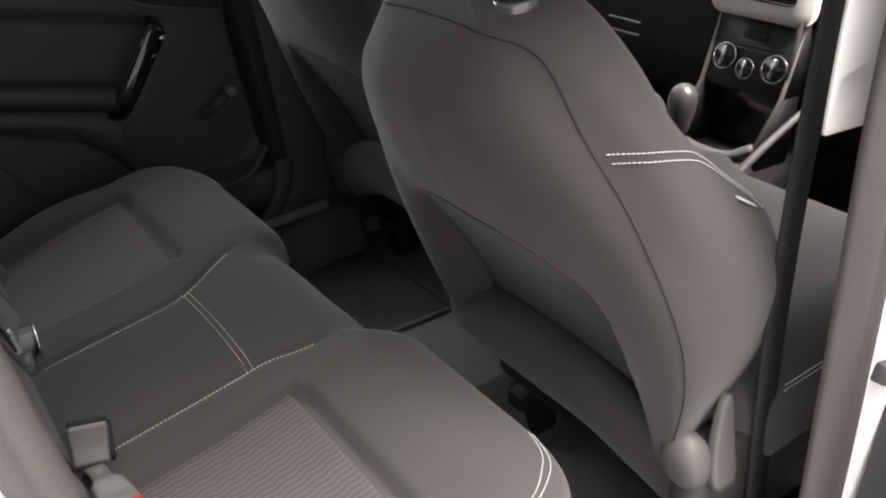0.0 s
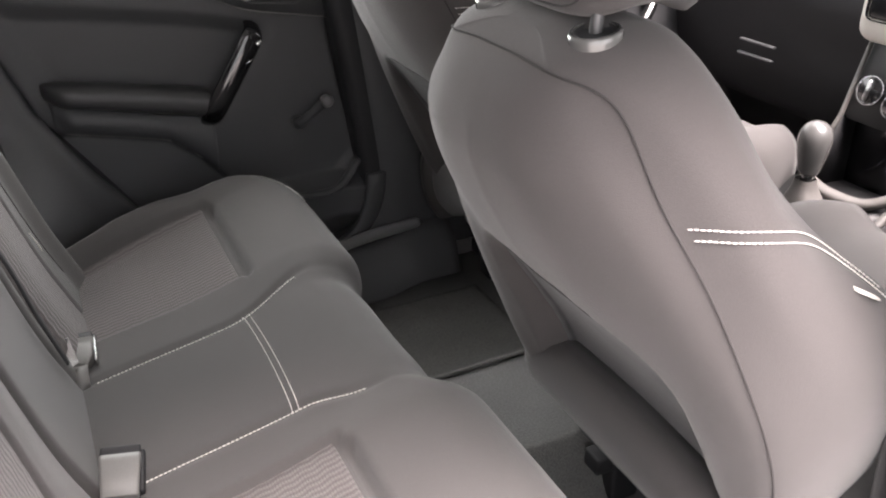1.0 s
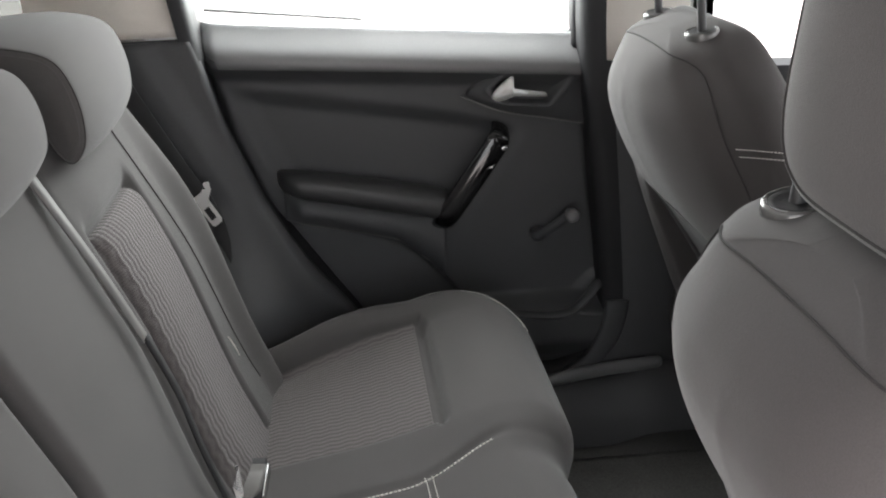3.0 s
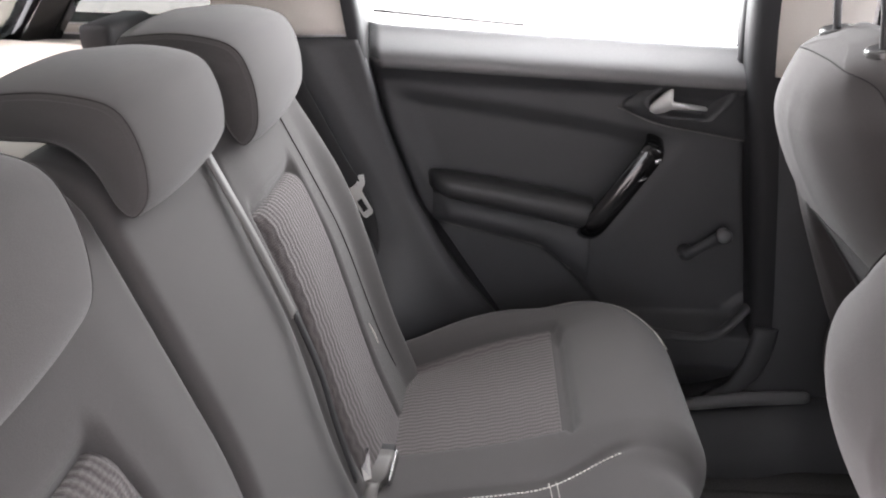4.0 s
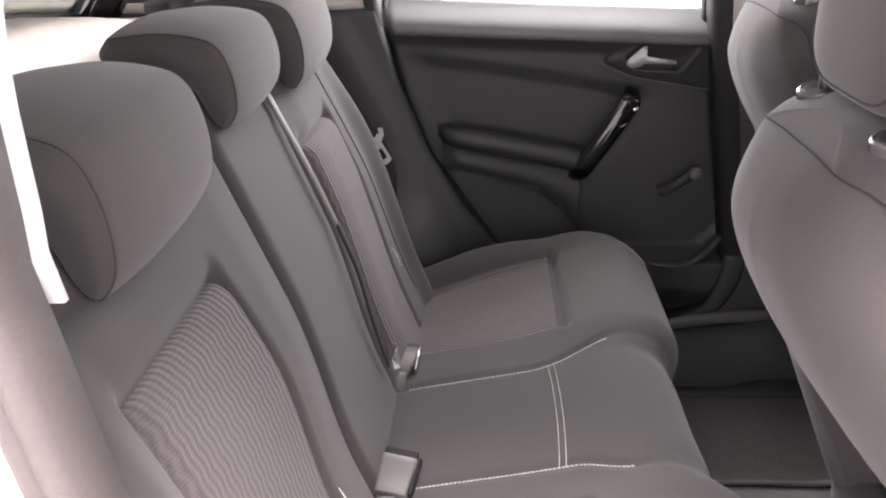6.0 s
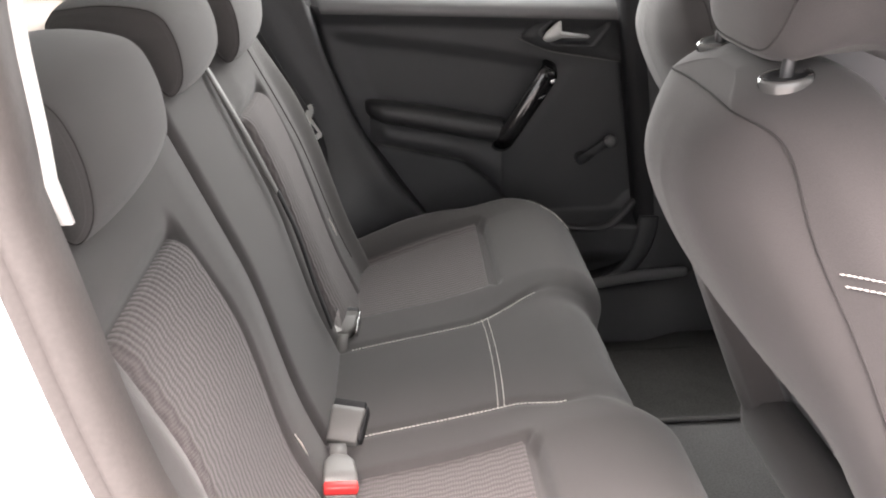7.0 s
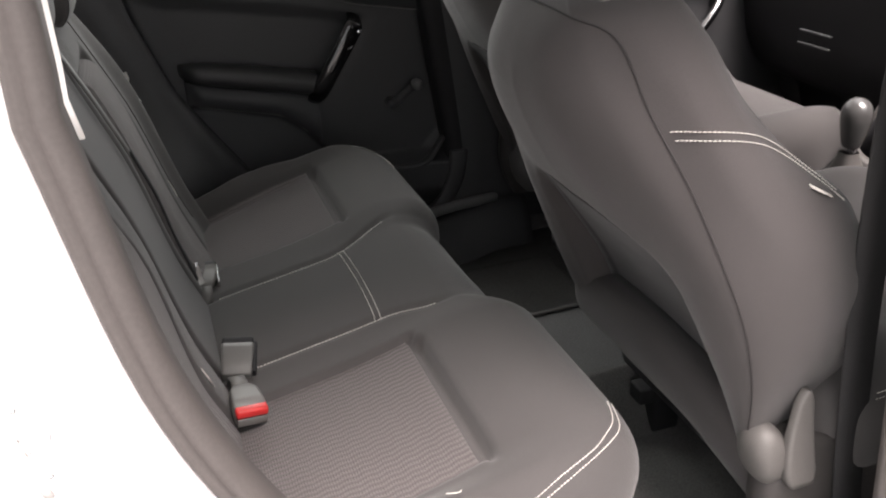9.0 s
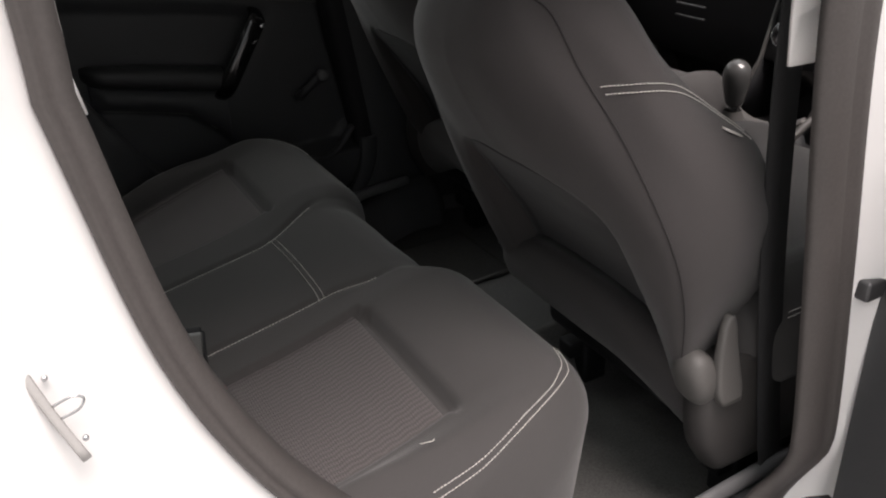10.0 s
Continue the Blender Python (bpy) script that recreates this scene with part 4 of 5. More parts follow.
# ---------------------------------------------------------------- far rear door
DOOR_REAR = [(0.13, 0.05), (0.20, -0.025), (0.273, -0.085), (0.36, -0.146), (0.447, -0.198), (0.60, -0.255), (0.76, -0.290)]
DOOR_FRONT = [(0.13, 0.34), (0.16, 0.372), (0.20, 0.388), (0.30, 0.382), (0.50, 0.350), (0.70, 0.322), (0.76, 0.315)]


def belt_line(x):
    return linear_table([(-0.3, 0.752), (0.32, 0.722)], x)


def crease(x):
    """The line under which the middle of the panel dishes in."""
    return linear_table([(-0.3, 0.665), (-0.138, 0.644), (0.051, 0.616), (0.172, 0.592), (0.4, 0.560)], x)


def door_y(x, z):
    """The inner face of the far door's trim panel."""
    top = belt_line(x)
    y = 0.648
    y -= 0.026 * smooth(top - 0.085, top - 0.048, z)
    y += 0.058 * smooth(top - 0.050, top + 0.006, z) ** 1.5
    left = linear_table([(0.44, -0.150), (0.515, -0.185), (0.657, -0.248), (0.72, -0.27)], z)
    inside = smooth(crease(x) + 0.006, crease(x) - 0.030, z) * smooth(0.40, 0.46, z) * smooth(0.23, 0.15, x - 0.62 * (z - 0.56)) * smooth(left - 0.012, left + 0.035, x)
    y += 0.015 * inside
    pocket = linear_table([(-0.20, 0.440), (-0.141, 0.428), (0.008, 0.392), (0.061, 0.350), (0.115, 0.285), (0.16, 0.22)], x)
    y += 0.010 * smooth(pocket + 0.002, pocket - 0.010, z) * smooth(0.17, 0.10, x) * smooth(0.18, 0.26, z)
    y -= 0.050 * smooth(0.275, 0.248, z) * smooth(0.10, 0.20, x)
    y -= 0.009 * smooth(0.275, 0.250, z - 0.05 * smooth(0.30, 0.38, x)) * smooth(0.30, 0.36, x)
    y += 0.030 * smooth(0.20, 0.14, z)
    return y


def door_point(u, v, rail=False):
    z = 0.135 + v * 0.59
    x = linear_table(DOOR_REAR, z) * (1 - u) + linear_table(DOOR_FRONT, z) * u
    z = 0.135 + v * (belt_line(x) - (0.0 if rail else 0.045) - 0.135)
    edge = min(u, 1 - u) * 0.55
    return (x, door_y(x, z) + 0.018 * smooth(0.016, 0.0, edge) , z)


door = empty("door_1", (0.1, 0.66, 0.14), "closed black-trimmed far rear door", "car door", kind="structure")
bm = bmesh.new()
grid(bm, door_point, span(0, 1, 130), span(0, 1, 140))
got = bmesh.ops.extrude_face_region(bm, geom=bm.faces[:])
bmesh.ops.translate(bm, verts=[v for v in got["geom"] if isinstance(v, bmesh.types.BMVert)], vec=(0, 0.03, 0))
part("trim_panel", bm, PLASTIC, door)
# the rail's lighter grey stands in for the glow of the window above
bm = bmesh.new()
grid(bm, lambda u, v: (lambda p: (p[0], p[1] - 0.0015, p[2]))(door_point(u, v, True)), span(0, 1, 130), span(0.905, 1, 24))
got = bmesh.ops.extrude_face_region(bm, geom=bm.faces[:])
bmesh.ops.translate(bm, verts=[v for v in got["geom"] if isinstance(v, bmesh.types.BMVert)], vec=(0, 0.012, 0))
part("top_rail", bm, LIT_TRIM, door, "soft dark top rail, window glow put into its grey")
bm = bmesh.new()
plate(bm, [(x, 0.712, z) for x, z in offset(loop, 0.020) if z < 0.745], (0, 1, 0), 0.01)
part("outer_skin", bm, PAINT, door, "white painted outer skin", flat=True)
bm = bmesh.new()
plate(bm, [(x, 0.688, z) for x, z in offset(loop, 0.012) if z < 0.735], (0, 1, 0), 0.02)
part("inner_shell", bm, PLASTIC_DEEP, door, "black inner door shell", flat=True)

# arm rest: a padded shelf that tapers to the rear and runs into the pull handle
def arm_lines(u):
    """Along the arm rest: x, the pad's upper and lower edge, and the pocket's edge under it."""
    x = -0.186 + 0.276 * u
    return x, 0.524 - 0.036 * u - 0.012 * u * u, 0.492 - 0.060 * u, linear_table([(-0.20, 0.442), (-0.141, 0.429), (0.008, 0.394), (0.061, 0.352), (0.10, 0.305)], x)


def arm_point(u, a):
    x, zt, zb, _ = arm_lines(u)
    full = math.sqrt(max(0.0, 1 - (1 - min(1, u / 0.16)) ** 2)) * 0.96 + 0.04
    c, r = (zt + zb) / 2, (zt - zb) / 2 + 0.003
    ca, sa = math.cos(a), math.sin(a)
    return (x, 0.664 - 0.060 * full * (0.5 + 0.5 * math.copysign(abs(ca) ** 0.75, ca)), c + r * (0.35 + 0.65 * full) * math.copysign(abs(sa) ** 0.8, sa))


def skirt_point(u, v):
    """The band under the pad, from the crease back to the pocket's edge."""
    x, _, zb, zp = arm_lines(0.04 + 0.96 * u)
    z = zb - 0.004 + (zp - zb + 0.004) * v
    return (x, 0.640 - (0.019 * math.sin(math.pi * (0.12 + 0.80 * v)) - 0.001) * smooth(0.0, 0.12, u), z)


bm = bmesh.new()
rows = grid(bm, lambda a, u: arm_point(u, a), [2 * math.pi * k / 32 for k in range(32)], span(0, 1, 50), close_u=True)
bm.faces.new([r[0] for r in rows])
bm.faces.new([r[-1] for r in rows])
part("armrest", bm, SOFT, door, "soft black armrest pad")
bm = bmesh.new()
grid(bm, skirt_point, span(0, 1, 50), span(0, 1, 14))
got = bmesh.ops.extrude_face_region(bm, geom=bm.faces[:])
bmesh.ops.translate(bm, verts=[v for v in got["geom"] if isinstance(v, bmesh.types.BMVert)], vec=(0, 0.02, 0))
part("armrest_base", bm, PLASTIC, door)
# glossy pull handle: a broad flat bar that rises from the arm rest and turns in at its top
bm = bmesh.new()
tube(bm, spline([(0.078, 0.640, 0.412), (0.084, 0.618, 0.428), (0.100, 0.606, 0.458), (0.138, 0.604, 0.517), (0.164, 0.606, 0.556), (0.175, 0.612, 0.574), (0.180, 0.640, 0.584)], 48), 0.0198, 20, flat=0.42, up=(0, -1, 0), taper=[0.72 + 0.28 * smooth(0, 14, k) - 0.22 * smooth(34, 47, k) for k in range(48)])
pull = part("pull_handle", bm, GLOSS, door, "gloss black pull handle")
# two chrome slips stand in for glints on the gloss handle
bm = bmesh.new()
box(bm, (0.181, 0.5985, 0.559), (0.011, 0.004, 0.007), 0.0012, Matrix.Rotation(radians(-20), 3, "Y"))
part("insert", bm, CHROME, pull, "small chrome slip for a glint")
bm = bmesh.new()
tube(bm, [(0.152, 0.5960, 0.526), (0.160, 0.5955, 0.529), (0.166, 0.5965, 0.533)], 0.0014, 6)
part("glint_edge", bm, CHROME, pull, "thin chrome slip for an edge glint")


# door release: a raised six-sided plate with a dished opening
def radial(outline, centre, n):
    """Points where n rays from a centre cross a polygon."""
    out = []
    for k in range(n):
        a = 2 * math.pi * k / n
        dx_, dz_ = math.cos(a), math.sin(a)
        best = 0.0
        for (xa, za), (xb, zb) in zip(outline, outline[1:] + outline[:1]):
            ex, ez = xb - xa, zb - za
            det = dx_ * -ez + ex * dz_
            if abs(det) < 1e-9:
                continue
            px, pz = xa - centre[0], za - centre[1]
            t, q = (px * -ez + ex * pz) / det, (dx_ * pz - dz_ * px) / det
            if t > 0 and -1e-6 <= q <= 1 + 1e-6:
                best = max(best, t)
        out.append((centre[0] + dx_ * best, centre[1] + dz_ * best))
    return out


def eased(ring_, times):
    for _ in range(times):
        ring_ = [((a[0] + 2 * b[0] + c[0]) / 4, (a[1] + 2 * b[1] + c[1]) / 4) for a, b, c in zip(ring_[-1:] + ring_[:-1], ring_, ring_[1:] + ring_[:1])]
    return ring_


mid = (0.222, 0.647)
outer_r = eased(radial([(0.114, 0.636), (0.192, 0.687), (0.322, 0.683), (0.340, 0.580), (0.178, 0.610)], mid, 96), 2)
dish_r = eased(radial([(0.146, 0.645), (0.190, 0.680), (0.292, 0.673), (0.302, 0.660), (0.264, 0.613), (0.178, 0.620)], mid, 96), 3)


def between(k):
    return [(a[0] + (b[0] - a[0]) * k, a[1] + (b[1] - a[1]) * k) for a, b in zip(outer_r, dish_r)]


def shrunk(k):
    return [(mid[0] + (x - mid[0]) * k, mid[1] + (z - mid[1]) * k) for x, z in dish_r]


bm = bmesh.new()
band(bm, [[(x, y, z) for x, z in ring_] for ring_, y in ((outer_r, 0.652), (between(0.03), 0.640), (between(0.10), 0.636), (between(0.86), 0.635), (shrunk(1.0), 0.631), (shrunk(0.96), 0.629), (shrunk(0.86), 0.630), (shrunk(0.78), 0.636), (shrunk(0.66), 0.654), (shrunk(0.3), 0.657), (shrunk(0.01), 0.657))])
plate_ = part("release_plate", bm, PLASTIC, door, "raised six-sided release plate")
bm = bmesh.new()
fin = [(0.163, 0.633), (0.166, 0.642), (0.177, 0.654), (0.189, 0.664), (0.197, 0.668), (0.198, 0.647), (0.252, 0.639), (0.252, 0.634), (0.198, 0.636), (0.185, 0.630), (0.171, 0.628)]
plate(bm, [(x, 0.632, z) for x, z in fin], (0, -1, 0), 0.011)
bmesh.ops.bevel(bm, geom=bm.edges[:], offset=0.0016, segments=2, affect="EDGES")
part("release_lever", bm, LEVER, plate_, "satin chrome release lever")
# window winder
bm = bmesh.new()
tube(bm, [(0.252, 0.648, 0.388), (0.252, 0.632, 0.388), (0.252, 0.627, 0.388)], 0.0125, 18, taper=[1, 0.95, 0.6])
tube(bm, [(0.250, 0.630, 0.386), (0.276, 0.622, 0.408), (0.304, 0.621, 0.430)], 0.0095, 12, flat=0.6, up=(0, -1, 0), taper=[1.1, 0.9, 1.0])
winder = part("window_winder", bm, PLASTIC, door)
bm = bmesh.new()
tube(bm, [(0.304, 0.626, 0.430), (0.304, 0.608, 0.431), (0.304, 0.603, 0.431)], 0.0125, 16, taper=[0.8, 1, 0.6])
part("knob", bm, LIT_TRIM, winder, "dark rounded winder knob")
# pale edge of the map pocket, and the ledge of the release plate
bm = bmesh.new()
tube(bm, spline([(-0.160, 0.640, 0.434), (-0.141, 0.638, 0.428), (-0.06, 0.637, 0.411), (0.008, 0.637, 0.393), (0.034, 0.637, 0.377), (0.061, 0.638, 0.350)], 40), 0.0015, 8)
part("pocket_edge", bm, GREYCAP, door, "thin pale edge of the map pocket")
bm = bmesh.new()
tube(bm, spline([(0.116, 0.643, 0.634), (0.178, 0.640, 0.609), (0.26, 0.639, 0.594), (0.338, 0.640, 0.580)], 30), 0.0013, 8)
part("ledge_edge", bm, GREYCAP, door, "thin pale trim joint")
bm = bmesh.new()
tube(bm, spline([(linear_table(DOOR_FRONT, z) - 0.010, door_y(linear_table(DOOR_FRONT, z) - 0.010, z) - 0.001, z) for z in span(0.60, 0.29, 8)], 30), 0.0012, 8)
part("front_joint", bm, GREYCAP, door, "thin pale trim joint")
bm = bmesh.new()
tube(bm, spline([(0.19, 0.592, 0.262), (0.26, 0.590, 0.252), (0.310, 0.592, 0.258), (0.352, 0.605, 0.295), (0.368, 0.622, 0.300)], 40), 0.011, 10, flat=0.6)
part("bin_lip", bm, PLASTIC, door, "rounded lip of the door bin")
# window
glass_loop = [(x, z) for x, z in offset(loop, -0.004) if z > 0.70]
bm = bmesh.new()
plate(bm, [(x, 0.672, z) for x, z in glass_loop], (0, 1, 0), 0.004)
pane = part("window_pane", bm, GLASS, door, "clear side window", flat=True)
pane.visible_shadow = False
bm = bmesh.new()
tube(bm, spline([(0.305, 0.655, 0.70), (0.299, 0.655, 0.85), (0.288, 0.655, 1.0), (0.24, 0.655, 1.10), (0.05, 0.655, 1.13), (-0.15, 0.655, 1.10), (-0.27, 0.655, 1.0), (-0.308, 0.655, 0.86), (-0.300, 0.655, 0.74)], 80), 0.010, 8)
part("window_frame", bm, PLASTIC_DEEP, door, "black window frame")
bm = bmesh.new()
box(bm, (-0.155, 0.690, 0.760), (0.24, 0.010, 0.0035), 0.001, Matrix.Rotation(radians(4.5), 3, "Y"))
part("window_seal", bm, PLASTIC_DEEP, door, "black window wiper seal", flat=True)

# ---------------------------------------------------------------- open near rear door, seen edge on
near_door = empty("door_2", (0.42, -0.68, 0.14), "open near rear door, dark inner trim", "car door", kind="structure")
swing = Matrix.Translation((0.470, -0.672, 0)) @ Matrix.Rotation(radians(76), 4, "Z")


def swung(x, y, z):
    return swing @ Vector((x, y, z))


bm = bmesh.new()
plate(bm, [swung(-x, 0.0, z) for x, z in ((0.0, 0.13), (0.40, 0.13), (0.60, 0.45), (0.66, 0.72), (0.0, 0.70))], swing.to_3x3() @ Vector((0, 1, 0)), 0.045)
part("trim_panel", bm, PLASTIC, near_door, flat=True)
bm = bmesh.new()
plate(bm, [swung(-x, -0.052, z) for x, z in ((0.0, 0.10), (0.42, 0.10), (0.62, 0.45), (0.68, 0.76), (0.0, 0.73))], swing.to_3x3() @ Vector((0, 1, 0)), 0.05)
part("outer_skin", bm, PAINT, near_door, "white painted outer skin", flat=True)
bm = bmesh.new()
box(bm, (0.420, -0.655, 0.470), (0.040, 0.022, 0.024), 0.004)
box(bm, (0.436, -0.664, 0.462), (0.018, 0.026, 0.040), 0.004)
part("check_strap", bm, STEEL, near_door, "steel door check strap")

# door striker on the near body: a plate, two screws and a steel loop
striker = empty("door_striker", (-0.351, -0.695, 0.62), "steel door striker bolted to the white body", "striker")
SW = Matrix.Translation((-0.350, -0.642, 0.622)) @ Matrix.Rotation(radians(-22), 4, "X") @ Matrix.Rotation(radians(-16), 4, "Y")
bm = bmesh.new()
tube(bm, spline([(0.004, 0.002, 0.040), (0.0, -0.001, 0.032), (0.0, -0.001, 0.0), (0.002, 0.0, -0.034)], 14), 0.0030, 8, flat=0.6, up=(0, 1, 0))
bmesh.ops.transform(bm, matrix=SW, verts=bm.verts[:])
part("plate", bm, LINER, striker)
bm = bmesh.new()
tube(bm, spline([(0.003, -0.002, 0.005), (0.014, -0.005, 0.005), (0.019, -0.005, 0.002), (0.019, -0.005, -0.001), (0.014, -0.005, -0.004), (0.003, -0.002, -0.004)], 24), 0.0009, 8)
bmesh.ops.transform(bm, matrix=SW, verts=bm.verts[:])
part("loop", bm, CHROME, striker, "bright steel loop")
for dz in (0.022, -0.022):
    bm = bmesh.new()
    tube(bm, [(0.008, 0, dz), (0.008, -0.002, dz), (0.008, -0.003, dz)], 0.0020, 10, taper=[1, 1, 0.7])
    bmesh.ops.transform(bm, matrix=SW, verts=bm.verts[:])
    part("screw", bm, CHROME, striker)


# ---------------------------------------------------------------- seat belts
def ribbon(bm, pts, width, across, thick=0.0014):
    """A flat strap along points; across: its width's direction."""
    pts = [Vector(p) for p in pts]
    rows = []
    for i, p in enumerate(pts):
        d = (pts[min(i + 1, len(pts) - 1)] - pts[max(i - 1, 0)]).normalized()
        a = Vector(across[i] if isinstance(across, list) else across)
        a = (a - d * a.dot(d)).normalized()
        n = d.cross(a).normalized()
        rows.append([bm.verts.new(p + a * u * width / 2 + n * v * thick) for u, v in ((-1, -1), (1, -1), (1, 1), (-1, 1))])
    for r0, r1 in zip(rows, rows[1:]):
        for k in range(4):
            bm.faces.new((r0[k], r0[(k + 1) % 4], r1[(k + 1) % 4], r1[k]))
    bm.faces.new(rows[0])
    bm.faces.new(rows[-1])


front_belt = empty("front_seat_belt", (0.42, -0.575, 0.12), "black front seat belt hanging beside the pillar", "seat belt")
bm = bmesh.new()
ribbon(bm, spline([(0.350, -0.566, 1.02), (0.352, -0.562, 0.85), (0.360, -0.560, 0.66), (0.385, -0.558, 0.45), (0.415, -0.560, 0.25), (0.432, -0.566, 0.14)], 40), 0.046, (1, 0.15, 0))
part("webbing", bm, WEBBING, front_belt)
bm = bmesh.new()
box(bm, (0.352, -0.572, 1.02), (0.06, 0.015, 0.09), 0.006)
part("upper_anchor", bm, PLASTIC_DEEP, front_belt)

rear_belt = empty("rear_seat_belt", (-0.24, 0.565, 0.24), "black rear seat belt hanging beside the far pillar, unbuckled", "seat belt")
bm = bmesh.new()
ribbon(bm, spline([(-0.425, 0.572, 0.755), (-0.375, 0.562, 0.655), (-0.322, 0.558, 0.552), (-0.292, 0.554, 0.500), (-0.276, 0.550, 0.440), (-0.272, 0.520, 0.37), (-0.262, 0.480, 0.29)], 50), 0.046, (0.65, -0.2, 0.6))
part("webbing", bm, WEBBING, rear_belt)
bm = bmesh.new()
TM = Matrix.Translation((-0.291, 0.545, 0.514)) @ Matrix.Rotation(radians(-38), 4, "Y") @ Matrix.Rotation(radians(-24), 4, "X")
outer_ = [(-0.026, 0.010), (-0.020, 0.016), (-0.008, 0.009), (0.008, 0.009), (0.020, 0.018), (0.027, 0.014), (0.022, 0.002), (0.010, -0.006), (0.009, -0.040), (0.006, -0.044), (-0.006, -0.044), (-0.009, -0.040), (-0.010, -0.006), (-0.020, 0.000)]
plate(bm, [TM @ Vector((x, 0, z)) for x, z in outer_], (0, 1, 0), 0.003)
tongue_ = part("tongue", bm, NICKEL, rear_belt, "steel buckle tongue", flat=True)
bm = bmesh.new()
plate(bm, [TM @ Vector((x, -0.0008, z)) for x, z in ((-0.0045, -0.014), (0.0045, -0.014), (0.0045, -0.034), (-0.0045, -0.034))], (0, -1, 0), 0.0004)
part("slot", bm, PLASTIC_DEEP, tongue_, flat=True)
bm = bmesh.new()
tube(bm, [(-0.262, 0.530, 0.394), (-0.256, 0.524, 0.380), (-0.256, 0.524, 0.362), (-0.262, 0.530, 0.342)], 0.008, 10, flat=0.4, taper=[0.5, 1, 1, 0.4])
part("stop_button", bm, CREAM, rear_belt, "pale plastic belt stop")

# middle belt lying down the backrest joint, with its steel end
mid_belt = empty("middle_seat_belt", (-0.20, 0.115, 0.32), "grey middle seat belt lying along the backrest joint", "seat belt")
# one strap in two tones: the pale upper run stands for light on it
bm = bmesh.new()
ribbon(bm, spline([back_frame(0.088, 0.46, 0.004), back_frame(0.092, 0.38, 0.007), back_frame(0.095, 0.30, 0.010), back_frame(0.097, 0.22, 0.010)], 30), 0.013, (0, 1, 0.25))
part("lit_webbing", bm, GREYCAP, mid_belt, "upper belt webbing, paled to stand for light on it")
bm = bmesh.new()
ribbon(bm, spline([back_frame(0.097, 0.222, 0.012), back_frame(0.098, 0.15, 0.008), back_frame(0.098, 0.08, -0.003), back_frame(0.098, 0.00, -0.012)], 30), 0.011, (0, 1, 0.25))
part("lower_webbing", bm, WEBBING, mid_belt)
bm = bmesh.new()
plate(bm, [(-0.232, 0.158, 0.322), (-0.224, 0.163, 0.322), (-0.222, 0.152, 0.304), (-0.218, 0.138, 0.296), (-0.226, 0.132, 0.296), (-0.231, 0.146, 0.304)], (1, -0.3, 0.3), 0.003)
part("tongue", bm, CHROME, mid_belt, "steel belt end", flat=True)


def buckle(place, turn, label, neck, button, size, colour=GREYCAP, edge=None):
    """A belt buckle that points along its own x: tapered housing, release button over the mouth, strap stalk, side edge."""
    m = Matrix.Translation(place) @ turn.to_4x4() @ Matrix.Diagonal((*size, 1))
    ob = empty("belt_buckle", place, label, "belt buckle", "rear belt buckles")
    bm = bmesh.new()
    prof = [(-0.036, 0.011, 0.0070), (-0.032, 0.013, 0.0100), (-0.020, 0.0205, 0.0130), (0.000, 0.0225, 0.0140), (0.0185, 0.0235, 0.0140)] if neck else [
        (-0.034, 0.0195, 0.0085), (-0.0325, 0.0210, 0.0110), (-0.010, 0.0222, 0.0135), (0.010, 0.0235, 0.0140), (0.0185, 0.0235, 0.0140)]
    rings = []
    for x, w, h in prof:
        rings.append([bm.verts.new(m @ Vector((x, a, b))) for a, b in stadium(w, h, 0.0045, 4)])
    for r0, r1 in zip(rings, rings[1:]):
        for k in range(len(r0)):
            bm.faces.new((r0[k], r0[(k + 1) % len(r0)], r1[(k + 1) % len(r0)], r1[k]))
    bm.faces.new(rings[0])
    bm.faces.new(rings[-1])
    part("housing", bm, colour, ob)
    bm = bmesh.new()
    box(bm, (0.0235, 0, 0.0070), (0.014, 0.0455, 0.0125), 0.003)
    bmesh.ops.transform(bm, matrix=m, verts=bm.verts[:])
    part("button", bm, button, ob, "red release button" if button is RED else "black release button")
    bm = bmesh.new()
    box(bm, (0.0240, 0, -0.0065), (0.011, 0.043, 0.012), 0.002)
    bmesh.ops.transform(bm, matrix=m, verts=bm.verts[:])
    part("mouth", bm, PLASTIC_LIGHT, ob, "pale mouth below the button")
    # side strip; the black version stands in for a shaded side
    if edge:
        bm = bmesh.new()
        box(bm, (-0.003, -0.0245, -0.001), (0.054, 0.006, 0.022), 0.0025)
        bmesh.ops.transform(bm, matrix=m, verts=bm.verts[:])
        part("side_edge", bm, edge, ob, "bright metal edge" if edge is CHROME else "side edge, its shade put into black")
    if neck:
        bm = bmesh.new()
        ribbon(bm, [m @ Vector(q) for q in ((-0.030, 0, 0.003), (-0.045, 0, 0.006), (-0.060, 0, 0.000), (-0.072, 0, -0.015))], 0.020, m.to_3x3() @ Vector((0, 1, 0)), 0.0025)
        part("stalk", bm, colour, ob, "short grey strap")
    return ob


def aim(direction, upward=(0, 0, 1)):
    x = Vector(direction).normalized()
    y = Vector(upward).cross(x).normalized()
    return Matrix((x, y, x.cross(y))).transposed()


buckle((-0.196, -0.101, 0.301), aim((0.21, 0.89, 0.41), (0, -0.42, 0.9)), "grey plastic belt buckle leaning at the seat joint", False, PLASTIC_DEEP, (0.90, 0.92, 0.80), edge=PLASTIC_DEEP)
buckle((-0.199, -0.206, 0.299), aim((0.10, -1.0, -0.06), (0.12, -0.1, 1)), "grey belt buckle with a red button on the bench", True, RED, (0.95, 0.86, 0.95))
